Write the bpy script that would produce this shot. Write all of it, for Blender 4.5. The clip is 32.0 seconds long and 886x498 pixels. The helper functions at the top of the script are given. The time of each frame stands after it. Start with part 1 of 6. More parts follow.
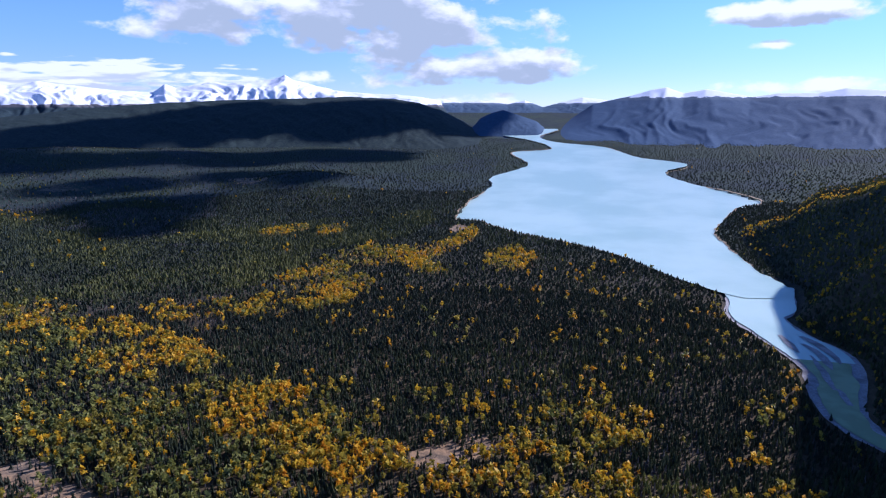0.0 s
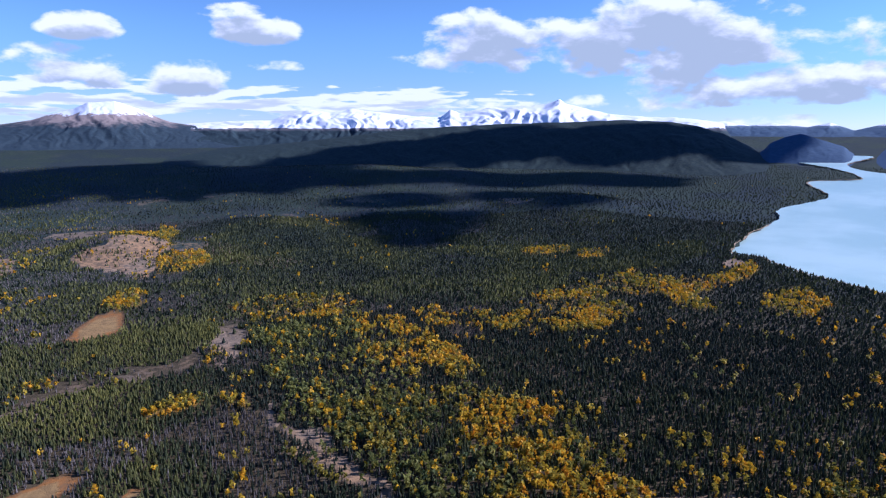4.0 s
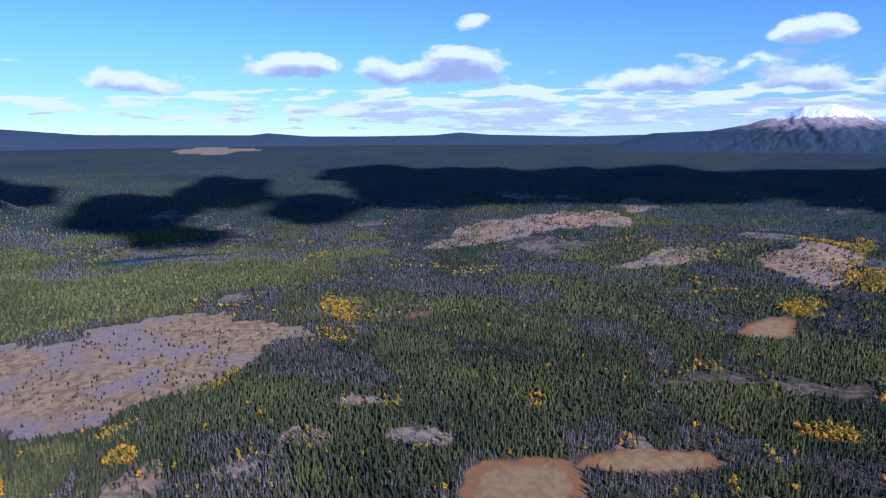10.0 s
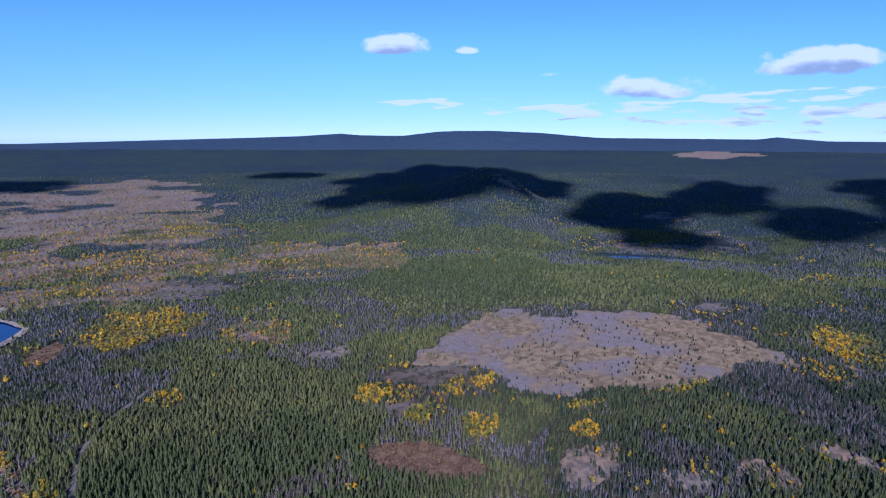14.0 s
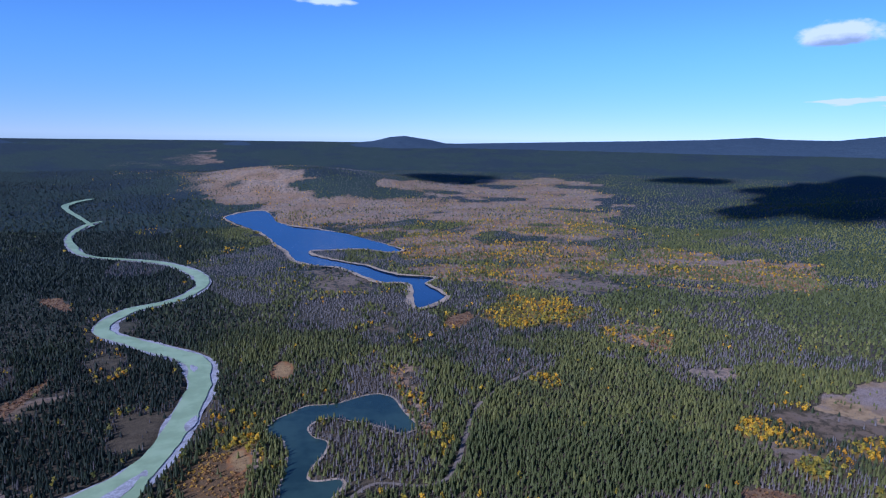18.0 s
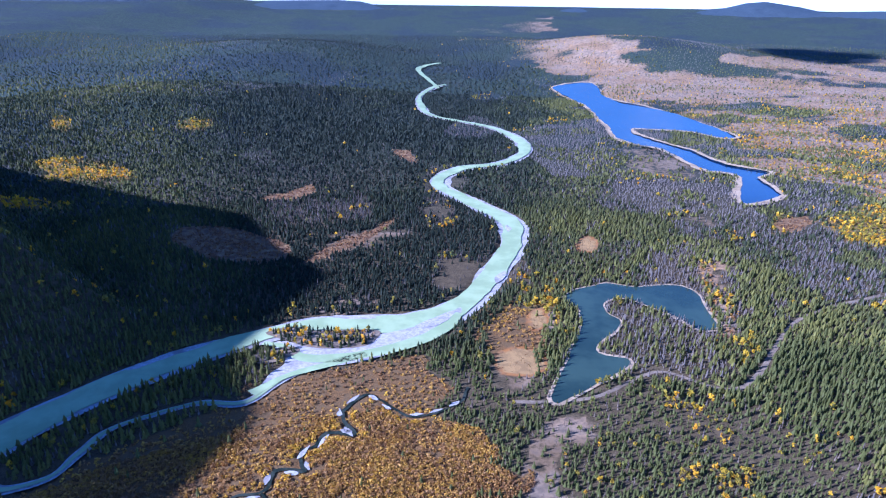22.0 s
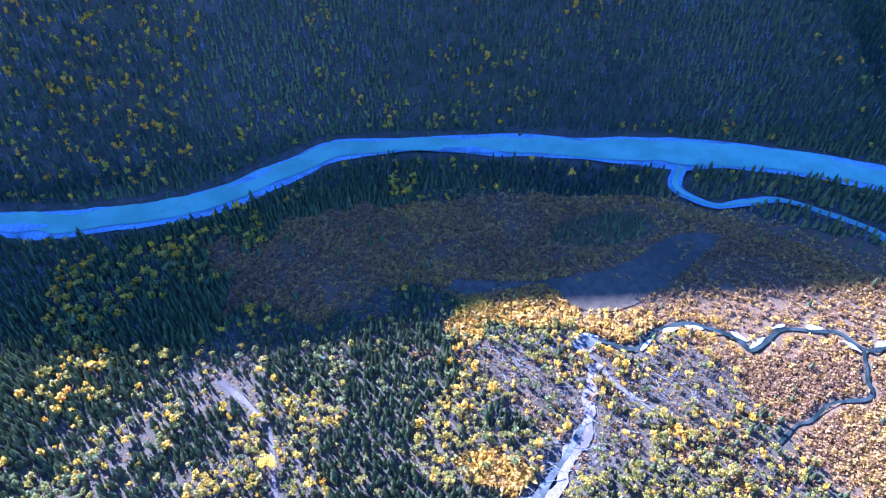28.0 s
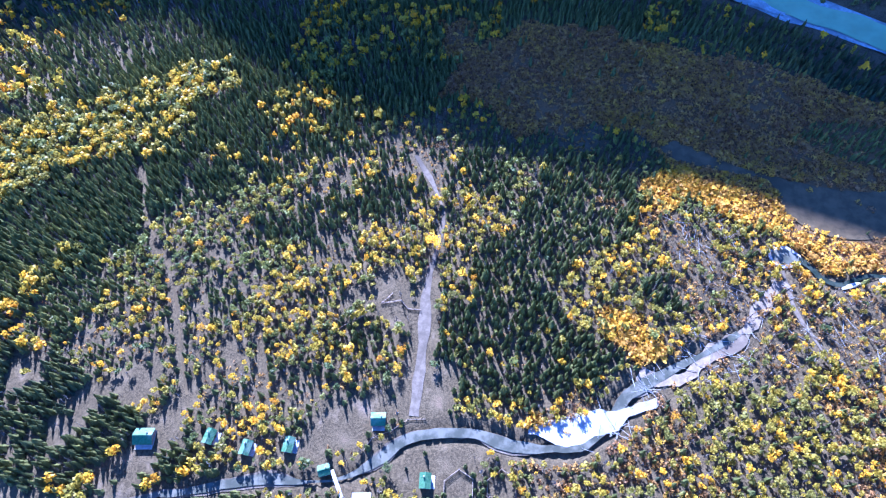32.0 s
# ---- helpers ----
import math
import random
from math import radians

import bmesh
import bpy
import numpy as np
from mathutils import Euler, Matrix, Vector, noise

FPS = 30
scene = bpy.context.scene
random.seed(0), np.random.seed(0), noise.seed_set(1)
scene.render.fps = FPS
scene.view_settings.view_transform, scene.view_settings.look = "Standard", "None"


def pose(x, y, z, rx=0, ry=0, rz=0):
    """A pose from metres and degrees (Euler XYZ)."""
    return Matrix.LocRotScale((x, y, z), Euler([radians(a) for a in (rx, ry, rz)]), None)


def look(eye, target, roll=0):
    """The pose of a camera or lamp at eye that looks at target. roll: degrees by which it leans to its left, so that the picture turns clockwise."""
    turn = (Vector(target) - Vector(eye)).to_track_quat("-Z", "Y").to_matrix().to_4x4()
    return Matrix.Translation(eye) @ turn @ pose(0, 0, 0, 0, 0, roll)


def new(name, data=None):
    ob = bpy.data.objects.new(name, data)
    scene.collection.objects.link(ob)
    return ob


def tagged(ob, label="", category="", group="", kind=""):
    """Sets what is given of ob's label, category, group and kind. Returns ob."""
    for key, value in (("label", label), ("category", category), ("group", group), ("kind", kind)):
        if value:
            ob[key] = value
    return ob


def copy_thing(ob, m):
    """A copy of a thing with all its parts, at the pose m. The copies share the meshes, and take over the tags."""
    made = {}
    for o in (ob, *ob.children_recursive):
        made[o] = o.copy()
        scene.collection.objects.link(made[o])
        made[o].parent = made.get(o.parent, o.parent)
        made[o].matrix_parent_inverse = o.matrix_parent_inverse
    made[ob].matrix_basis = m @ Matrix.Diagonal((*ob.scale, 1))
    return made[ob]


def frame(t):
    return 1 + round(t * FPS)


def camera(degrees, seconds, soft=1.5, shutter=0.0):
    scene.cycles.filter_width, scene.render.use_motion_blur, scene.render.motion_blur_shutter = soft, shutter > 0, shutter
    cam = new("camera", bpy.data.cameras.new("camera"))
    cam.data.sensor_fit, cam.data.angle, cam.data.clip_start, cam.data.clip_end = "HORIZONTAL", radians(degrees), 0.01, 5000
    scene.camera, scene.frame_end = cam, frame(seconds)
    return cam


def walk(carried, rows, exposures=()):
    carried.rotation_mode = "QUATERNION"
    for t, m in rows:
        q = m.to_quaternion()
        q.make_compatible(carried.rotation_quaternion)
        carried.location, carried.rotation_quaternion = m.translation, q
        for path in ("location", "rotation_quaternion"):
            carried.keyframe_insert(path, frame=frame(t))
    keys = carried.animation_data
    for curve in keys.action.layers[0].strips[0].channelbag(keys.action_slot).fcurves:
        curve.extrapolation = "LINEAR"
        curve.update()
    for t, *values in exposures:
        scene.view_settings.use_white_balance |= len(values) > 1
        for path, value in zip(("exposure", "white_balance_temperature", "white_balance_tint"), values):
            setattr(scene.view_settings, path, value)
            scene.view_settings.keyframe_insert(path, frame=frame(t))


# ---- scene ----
EXPOSURES = [(0.0, 0.52, 5000, 28), (2.0, 0.35, 5000, 28), (5.0, 0.55, 4850, 29), (12.0, 0.25, 4400, 31), (15.5, 0.15, 4300, 30), (19.0, 0.15, 4350, 28), (21.0, 0.85, 4350, 32), (23.0, 1.9, 4350, 32), (24.5, 2.25, 4200, 34), (27.0, 2.65, 3900, 37), (29.5, 3.05, 3850, 37), (31.0, 2.85, 3950, 33), (32.0, 2.65, 4100, 29)]
EYE = (0.0, 0.0, 260.0)
PATH = [
    (0.0, 76.85, -0.10, -0.28),
    (0.5, 77.15, -0.03, 3.04),
    (1.0, 77.69, -0.05, 5.96),
    (1.5, 78.27, -0.00, 9.26),
    (2.0, 78.80, -0.03, 12.28),
    (2.5, 78.87, -0.03, 13.66),
    (4.5, 78.94, 0.06, 28.08),
    (5.0, 78.97, 0.11, 32.01),
    (5.5, 78.96, 0.21, 36.32),
    (6.0, 79.03, 0.21, 40.80),
    (6.5, 79.08, 0.19, 45.99),
    (7.0, 79.15, 0.23, 51.21),
    (7.5, 79.23, 0.25, 56.44),
    (8.0, 79.23, 0.36, 60.86),
    (8.5, 79.29, 0.28, 65.61),
    (9.0, 79.31, 0.26, 71.15),
    (9.5, 79.37, 0.32, 76.73),
    (10.0, 79.44, 0.35, 82.62),
    (10.5, 79.53, 0.38, 88.64),
    (11.0, 79.59, 0.36, 94.43),
    (11.5, 79.64, 0.12, 100.39),
    (12.0, 79.69, 0.13, 105.63),
    (12.5, 79.69, 0.05, 110.50),
    (13.0, 79.76, -0.03, 115.44),
    (13.5, 79.82, -0.11, 120.56),
    (14.0, 79.85, -0.14, 126.06),
    (14.5, 79.91, -0.19, 131.71),
    (15.0, 79.92, -0.25, 137.10),
    (15.5, 79.95, -0.36, 142.70),
    (17.5, 79.83, -0.73, 157.56),
    (18.0, 79.81, -0.84, 161.72),
    (18.5, 79.75, -0.78, 166.77),
    (19.0, 79.70, -0.78, 170.67),
    (19.5, 79.42, -0.78, 174.01),
    (20.0, 78.26, -0.84, 177.81),
    (20.5, 76.54, -0.79, 180.39),
    (21.0, 74.13, -0.75, 182.95),
    (21.5, 71.04, -0.70, 187.00),
    (22.0, 68.04, -0.71, 190.97),
    (22.5, 65.23, -0.64, 195.34),
    (23.0, 62.42, -0.57, 199.89),
    (23.5, 59.82, -0.43, 203.83),
    (24.0, 57.39, -0.31, 208.02),
    (24.5, 54.97, -0.17, 211.88),
    (26.5, 48.14, 0.64, 235.32),
    (27.0, 47.67, 0.81, 241.94),
    (27.5, 47.31, 0.93, 249.54),
    (28.0, 47.05, 1.06, 257.93),
    (28.5, 46.91, 1.13, 267.25),
    (29.0, 46.75, 1.21, 274.53),
    (29.5, 46.48, 1.25, 280.45),
    (30.0, 43.81, 1.30, 282.94),
    (30.5, 40.93, 1.33, 283.98),
    (31.0, 38.05, 1.38, 284.44),
    (31.5, 34.96, 1.47, 284.89),
    (32.0, 31.26, 1.47, 285.06),
]
cam = camera(71.04, 32.0, 1.2)
walk(cam, [(t, pose(*EYE, a, b, c)) for t, a, b, c in PATH], EXPOSURES)

# world: one sky with broken cloud, one sun
SUN_YAW, SUN_EL = 299.6, 31.0
SUN_DIR = Vector((-math.sin(radians(SUN_YAW)) * math.cos(radians(SUN_EL)), math.cos(radians(SUN_YAW)) * math.cos(radians(SUN_EL)), math.sin(radians(SUN_EL))))
sun = new("sun", bpy.data.lights.new("sun", "SUN"))
sun.data.energy, sun.data.angle, sun.data.color = 5.0, radians(0.6), (1.0, 0.91, 0.77)
sun.matrix_world = look(SUN_DIR * 3000, (0, 0, 0))


def node(tree, kind, links=None, **values):
    n = tree.nodes.new(kind)
    for k, v in values.items():
        if k == "op":
            n.operation = v
        elif k == "blend":
            n.blend_type = v
        elif k == "dtype":
            n.data_type = v
        elif k == "attr":
            n.attribute_name = v
        elif k == "clamp":
            n.use_clamp = v
    for k, v in (links or {}).items():
        s = n.inputs[k]
        if isinstance(v, bpy.types.NodeSocket):
            tree.links.new(v, s)
        else:
            s.default_value = v
    return n


def maths(tree, op, a, b=0.0, c=0.0, clamp=False):
    return node(tree, "ShaderNodeMath", {0: a, 1: b, 2: c}, op=op, clamp=clamp).outputs[0]


def smooth(tree, v, lo, hi, a=0.0, b=1.0):
    n = node(tree, "ShaderNodeMapRange", {0: v, 1: lo, 2: hi, 3: a, 4: b})
    n.interpolation_type = "SMOOTHSTEP"
    return n.outputs[0]


def mix(tree, f, a, b, blend="MIX"):
    n = node(tree, "ShaderNodeMix", dtype="RGBA", blend=blend)
    for i, v in ((0, f), (6, a), (7, b)):
        s = n.inputs[i]
        if isinstance(v, bpy.types.NodeSocket):
            tree.links.new(v, s)
        else:
            s.default_value = v if i == 0 else (*v, 1.0)
    return n.outputs[2]


def noise_tex(tree, vector, scale, detail=4.0, rough=0.55, distort=0.0):
    return node(tree, "ShaderNodeTexNoise", {"Vector": vector, "Scale": scale, "Detail": detail, "Roughness": rough, "Distortion": distort}).outputs[0]


HORIZON_TINT, ZENITH_TINT = (0.65, 0.69, 0.76), (0.80, 0.88, 1.16)
world = bpy.data.worlds.new("sky")
scene.world = world
world.use_nodes = True
wt = world.node_tree
wt.nodes.clear()
sky = wt.nodes.new("ShaderNodeTexSky")
sky.sky_type, sky.sun_disc, sky.sun_elevation, sky.sun_rotation = "NISHITA", False, radians(SUN_EL), radians(360 - SUN_YAW)
sky.altitude, sky.air_density, sky.dust_density, sky.ozone_density = 2600.0, 0.85, 0.0, 0.7
co = wt.nodes.new("ShaderNodeTexCoord").outputs["Generated"]
sp = node(wt, "ShaderNodeSeparateXYZ", {0: co})
az = maths(wt, "MULTIPLY", maths(wt, "ARCTAN2", maths(wt, "MULTIPLY", sp.outputs[0], -1.0), sp.outputs[1]), 180 / math.pi)
el = maths(wt, "MULTIPLY", maths(wt, "ARCSINE", sp.outputs[2]), 180 / math.pi)


# cumulus: yaw, height of the base, half width, depth in degrees, weight
CUMULUS_WEST = [(130.4, 7.2, 2.6, 1.9, 0.40), (81.8, 4.3, 7.6, 3.1, 0.38), (96.3, 4.9, 4.7, 2.1, 0.33), (108.1, 3.5, 4.0, 2.0, 0.35), (123.5, 7.3, 1.3, 0.8, 0.28), (79.8, 8.7, 1.9, 1.6, 0.26),
                (116.8, 5.3, 1.5, 0.6, 0.22), (63.5, 3.3, 5.4, 2.9, 0.37), (54.3, 3.1, 4.2, 3.0, 0.37), (45.1, 2.8, 3.4, 2.7, 0.37), (52.9, 6.7, 2.8, 2.2, 0.27), (172.5, 10.9, 3.0, 1.0, 0.28)]
CUMULUS_NORTH = [(41.0, 7.0, 3.9, 2.9, 0.33), (38.5, 4.7, 3.0, 1.2, 0.20), (19.0, 5.0, 7.8, 4.6, 0.30), (6.5, 6.2, 11.5, 4.6, 0.34), (8.2, 1.3, 7.0, 1.7, 0.25), (20.0, 6.5, 5.4, 3.8, 0.26),
                 (3.0, 4.6, 12.0, 4.5, 0.34), (-3.0, 2.0, 10.0, 3.2, 0.34), (-29.0, 6.0, 7.3, 2.0, 0.31), (-27.3, 4.2, 2.8, 0.9, 0.22), (-29.6, 0.8, 7.0, 1.5, 0.25), (25.0, 0.9, 12.0, 1.8, 0.27), (-4.1, -0.3, 6.1, 1.5, 0.22)]
# thin far layers: yaw, height, half width, half height in degrees, weight
LAYERS = [(72.0, 2.2, 36.0, 1.9, 0.27), (112.0, 2.4, 14.0, 1.0, 0.16), (35.0, 2.0, 20.0, 1.6, 0.24), (127.0, 3.2, 9.0, 0.9, 0.13)]


def smoothly_largest(values):
    total = None
    for g in values:
        total = g if total is None else maths(wt, "MAXIMUM", total, g)
    return total


def bump_of(qa, qe, weight):
    return maths(wt, "MULTIPLY", maths(wt, "EXPONENT", maths(wt, "MULTIPLY", maths(wt, "ADD", maths(wt, "MULTIPLY", qa, qa), maths(wt, "MULTIPLY", qe, qe)), -1.0)), weight)


def cloud_field(lift):
    """Density of the broken cloud, looked up higher by lift degrees: flat bases, billowing tops."""
    k = math.sin(radians(lift))
    z2 = maths(wt, "ADD", sp.outputs[2], k)
    puff = node(wt, "ShaderNodeCombineXYZ", {0: sp.outputs[0], 1: sp.outputs[1], 2: maths(wt, "MULTIPLY", z2, 2.0)}).outputs[0]
    thin = node(wt, "ShaderNodeCombineXYZ", {0: sp.outputs[0], 1: sp.outputs[1], 2: maths(wt, "MULTIPLY", z2, 7.5)}).outputs[0]
    heap = []
    for b_yaw, b_el, b_w, b_h, b_k in CUMULUS_WEST + CUMULUS_NORTH:
        qa = maths(wt, "DIVIDE", maths(wt, "SUBTRACT", az, float(b_yaw)), float(b_w))
        e = maths(wt, "SUBTRACT", el, float(b_el - lift + 0.30 * b_h))
        # the base is cut off sharply, the top swells
        qe = maths(wt, "MAXIMUM", maths(wt, "DIVIDE", e, float(0.62 * b_h)), maths(wt, "MULTIPLY", e, float(-1.0 / (0.34 * b_h))))
        heap.append(bump_of(qa, qe, b_k))
    flat = []
    for b_yaw, b_el, b_w, b_h, b_k in LAYERS:
        qa = maths(wt, "DIVIDE", maths(wt, "SUBTRACT", az, float(b_yaw)), float(b_w))
        qe = maths(wt, "DIVIDE", maths(wt, "SUBTRACT", el, float(b_el - lift)), float(b_h))
        flat.append(bump_of(qa, qe, b_k))
    bank = smoothly_largest(heap)
    a = maths(wt, "ADD", maths(wt, "MULTIPLY", noise_tex(wt, puff, 11.0, 6.0, 0.54, 0.1), smooth(wt, bank, 0.0, 0.10, 0.55, 1.0)), bank)
    layer = smoothly_largest(flat)
    b = maths(wt, "ADD", maths(wt, "MULTIPLY", noise_tex(wt, thin, 13.0, 5.0, 0.5, 0.1), smooth(wt, layer, 0.0, 0.10, 0.55, 1.0)), layer)
    return a, b


(heap_d, flat_d), (heap_up, flat_up) = cloud_field(0.0), cloud_field(1.1)
heap_mask, flat_mask = smooth(wt, heap_d, 0.60, 0.73), smooth(wt, flat_d, 0.61, 0.69, 0.0, 0.92)
mask = maths(wt, "MAXIMUM", heap_mask, flat_mask)
# grey where more cloud hangs above
under = maths(wt, "MAXIMUM", maths(wt, "MULTIPLY", smooth(wt, heap_up, 0.56, 0.78), smooth(wt, heap_d, 0.58, 0.66)), maths(wt, "MULTIPLY", smooth(wt, flat_up, 0.58, 0.74), maths(wt, "MULTIPLY", flat_mask, 0.75)))
cloud_col = mix(wt, under, (1.0, 0.98, 0.97), (0.46, 0.51, 0.51))
# deeper blue towards the zenith, less glare along the horizon
high_sky = smooth(wt, el, 12.0, 40.0)
low_sky = smooth(wt, el, 0.0, 9.0)
sky_col = mix(wt, 1.0, sky.outputs[0], mix(wt, low_sky, HORIZON_TINT, (0.84, 1.0, 1.02)), "MULTIPLY")
sky_col = mix(wt, 1.0, sky_col, mix(wt, high_sky, (1.0, 1.0, 1.0), ZENITH_TINT), "MULTIPLY")
bg_sky = node(wt, "ShaderNodeBackground", {0: sky_col, 1: 0.095})
bg_cloud = node(wt, "ShaderNodeBackground", {0: cloud_col, 1: 0.74})
ms = node(wt, "ShaderNodeMixShader", {0: mask, 1: bg_sky.outputs[0], 2: bg_cloud.outputs[0]})
wo = wt.nodes.new("ShaderNodeOutputWorld")
wt.links.new(ms.outputs[0], wo.inputs[0])


# materials
def material(name, rough=0.85, spec=0.3):
    m = bpy.data.materials.new(name)
    m.use_nodes = True
    t = m.node_tree
    b = t.nodes["Principled BSDF"]
    b.inputs["Roughness"].default_value = rough
    b.inputs["Specular IOR Level"].default_value = spec
    return m, t, b


def leaf_material(name, colours, per_object, through_light=0.35, grain=1.2):
    """Foliage: colour runs through the given shades from tree to tree, with mottling inside a crown."""
    m, t, b = material(name, 0.55, 0.2)
    if per_object:
        v = t.nodes.new("ShaderNodeObjectInfo").outputs["Random"]
    else:
        v = node(t, "ShaderNodeAttribute", attr="tint").outputs["Fac"]
    ramp = t.nodes.new("ShaderNodeValToRGB")
    for i, c in enumerate(colours):
        e = ramp.color_ramp.elements[i] if i < 2 else ramp.color_ramp.elements.new(0.5)
        e.position = i / (len(colours) - 1)
        e.color = (*c, 1)
    t.links.new(v, ramp.inputs[0])
    geo = t.nodes.new("ShaderNodeNewGeometry")
    n = noise_tex(t, geo.outputs["Position"], grain, 2.0)
    isl = geo.outputs["Random Per Island"]
    shade = maths(t, "ADD", maths(t, "MULTIPLY", n, 0.7), maths(t, "MULTIPLY", isl, 0.22))
    col = mix(t, 1.0, ramp.outputs[0], node(t, "ShaderNodeCombineColor", {0: maths(t, "ADD", shade, 0.55), 1: maths(t, "ADD", shade, 0.55), 2: maths(t, "ADD", shade, 0.52)}).outputs[0], "MULTIPLY")
    t.links.new(col, b.inputs["Base Color"])
    tr = node(t, "ShaderNodeBsdfTranslucent", {0: col})
    mx = node(t, "ShaderNodeMixShader", {0: through_light, 1: b.outputs[0], 2: tr.outputs[0]})
    t.links.new(mx.outputs[0], t.nodes["Material Output"].inputs[0])
    return m


CONIFER = [(0.031, 0.040, 0.027), (0.055, 0.066, 0.029), (0.106, 0.114, 0.034), (0.195, 0.186, 0.046)]
ASPEN = [(0.56, 0.27, 0.008), (0.68, 0.40, 0.010), (0.43, 0.31, 0.022), (0.20, 0.20, 0.045), (0.085, 0.112, 0.040)]
DEAD = [(0.100, 0.086, 0.078), (0.160, 0.140, 0.128), (0.150, 0.118, 0.095)]
SHRUB = [(0.21, 0.11, 0.05), (0.33, 0.18, 0.055), (0.47, 0.26, 0.04), (0.70, 0.43, 0.02)]
mats = {}
for key, cols, tl in (("conifer", CONIFER, 0.36), ("aspen", ASPEN, 0.4), ("dead", DEAD, 0.1), ("shrub", SHRUB, 0.35)):
    mats[key] = leaf_material(key + "_foliage", cols, False, tl)
    mats[key + "_one"] = leaf_material(key + "_needles" if key == "conifer" else key + "_leaves", cols, True, tl)


def rough_material(name, a, b_, scale, rough=0.9, bump=0.3, spec=0.2, metal=0.0, stain=None):
    """Two-tone surface with grain and broad stains."""
    m, t, b = material(name, rough, spec)
    geo = t.nodes.new("ShaderNodeNewGeometry").outputs["Position"]
    n1 = noise_tex(t, geo, scale, 6.0, 0.65)
    n2 = noise_tex(t, geo, scale * 0.12, 3.0, 0.6)
    col = mix(t, smooth(t, n1, 0.35, 0.65), a, b_)
    col = mix(t, smooth(t, n2, 0.45, 0.7), col, stain or tuple(x * 0.75 for x in a))
    t.links.new(col, b.inputs["Base Color"])
    b.inputs["Metallic"].default_value = metal
    if bump:
        bp = node(t, "ShaderNodeBump", {"Strength": bump, "Distance": 0.3 / scale, "Height": n1})
        t.links.new(bp.outputs[0], b.inputs["Normal"])
    return m


bark = rough_material("bark", (0.16, 0.13, 0.11), (0.28, 0.25, 0.22), 6.0)
gravel = rough_material("river_gravel", (0.27, 0.25, 0.235), (0.42, 0.395, 0.37), 0.5, stain=(0.21, 0.19, 0.175))
dirt = rough_material("pale_track_dirt", (0.155, 0.118, 0.08), (0.235, 0.182, 0.125), 0.35)
yard_dirt = rough_material("grey_brown_yard_dirt", (0.095, 0.074, 0.052), (0.15, 0.118, 0.084), 0.35)
log_wood = rough_material("weathered_log", (0.22, 0.16, 0.11), (0.34, 0.26, 0.19), 3.0)
grey_wood = rough_material("silver_driftwood", (0.25, 0.235, 0.22), (0.38, 0.36, 0.34), 3.0)
pale_wood = rough_material("bleached_planks", (0.34, 0.31, 0.28), (0.48, 0.45, 0.41), 2.0)
dark_shingle = rough_material("dark_shingle", (0.035, 0.032, 0.035), (0.07, 0.062, 0.06), 2.5)
roof_green = rough_material("green_metal_roof", (0.045, 0.105, 0.045), (0.078, 0.155, 0.070), 1.2, rough=0.6, bump=0.05, spec=0.25, stain=(0.14, 0.20, 0.13))
glass, gt, gb = material("window_glass", 0.08, 0.6)
gb.inputs["Base Color"].default_value = (0.02, 0.025, 0.03, 1)
stone = rough_material("grey_stone", (0.24, 0.23, 0.22), (0.36, 0.35, 0.33), 1.5)


def water_material(name, deep, shallow, ripple, rough=0.12, scale=0.02):
    m, t, b = material(name, rough, 0.5)
    geo = t.nodes.new("ShaderNodeNewGeometry").outputs["Position"]
    n = noise_tex(t, geo, scale, 4.0, 0.6)
    col = mix(t, smooth(t, n, 0.38, 0.62), deep, shallow)
    t.links.new(col, b.inputs["Base Color"])
    w = noise_tex(t, geo, 0.5, 3.0, 0.6)
    bp = node(t, "ShaderNodeBump", {"Strength": ripple, "Distance": 0.35, "Height": w})
    t.links.new(bp.outputs[0], b.inputs["Normal"])
    return m


river_water = water_material("glacial_river_water", (0.255, 0.315, 0.155), (0.33, 0.395, 0.205), 0.35, 0.5, 0.03)
# lake base colour is lifted to hold the pale sheen of reflected sky
lake_water = water_material("glacial_lake_water_sky_sheen", (0.38, 0.52, 0.44), (0.50, 0.63, 0.54), 0.5, 0.3, 0.004)
blue_water = water_material("deep_blue_water", (0.004, 0.015, 0.05), (0.007, 0.024, 0.07), 0.15, 0.12, 0.01)
pond_water = water_material("dark_green_pond_water", (0.020, 0.038, 0.031), (0.038, 0.064, 0.047), 0.08, 0.06)
creek_water = water_material("grey_green_creek_water", (0.014, 0.020, 0.014), (0.040, 0.046, 0.034), 0.12, 0.1, 0.12)

brook_water = water_material("grey_green_brook_water", (0.055, 0.056, 0.042), (0.125, 0.118, 0.09), 0.2, 0.4, 0.15)
river_water.node_tree.nodes["Principled BSDF"].inputs["Specular IOR Level"].default_value = 0.08
pond_water.node_tree.nodes["Principled BSDF"].inputs["Specular IOR Level"].default_value = 0.25
for m in (creek_water, brook_water):
    m.node_tree.nodes["Principled BSDF"].inputs["Specular IOR Level"].default_value = 0.06

# land
EYE_Z = 260.0
NEAR, REACH = 1200.0, 3500.0      # beyond NEAR the distance is drawn in


def hash2(i, j, seed):
    h = (i.astype(np.int64) * 374761393 + j.astype(np.int64) * 668265263 + seed * 974634533) & 0xFFFFFFFF
    h = ((h ^ (h >> 13)) * 1274126177) & 0xFFFFFFFF
    return ((h ^ (h >> 16)) & 0xFFFF) / 65535.0


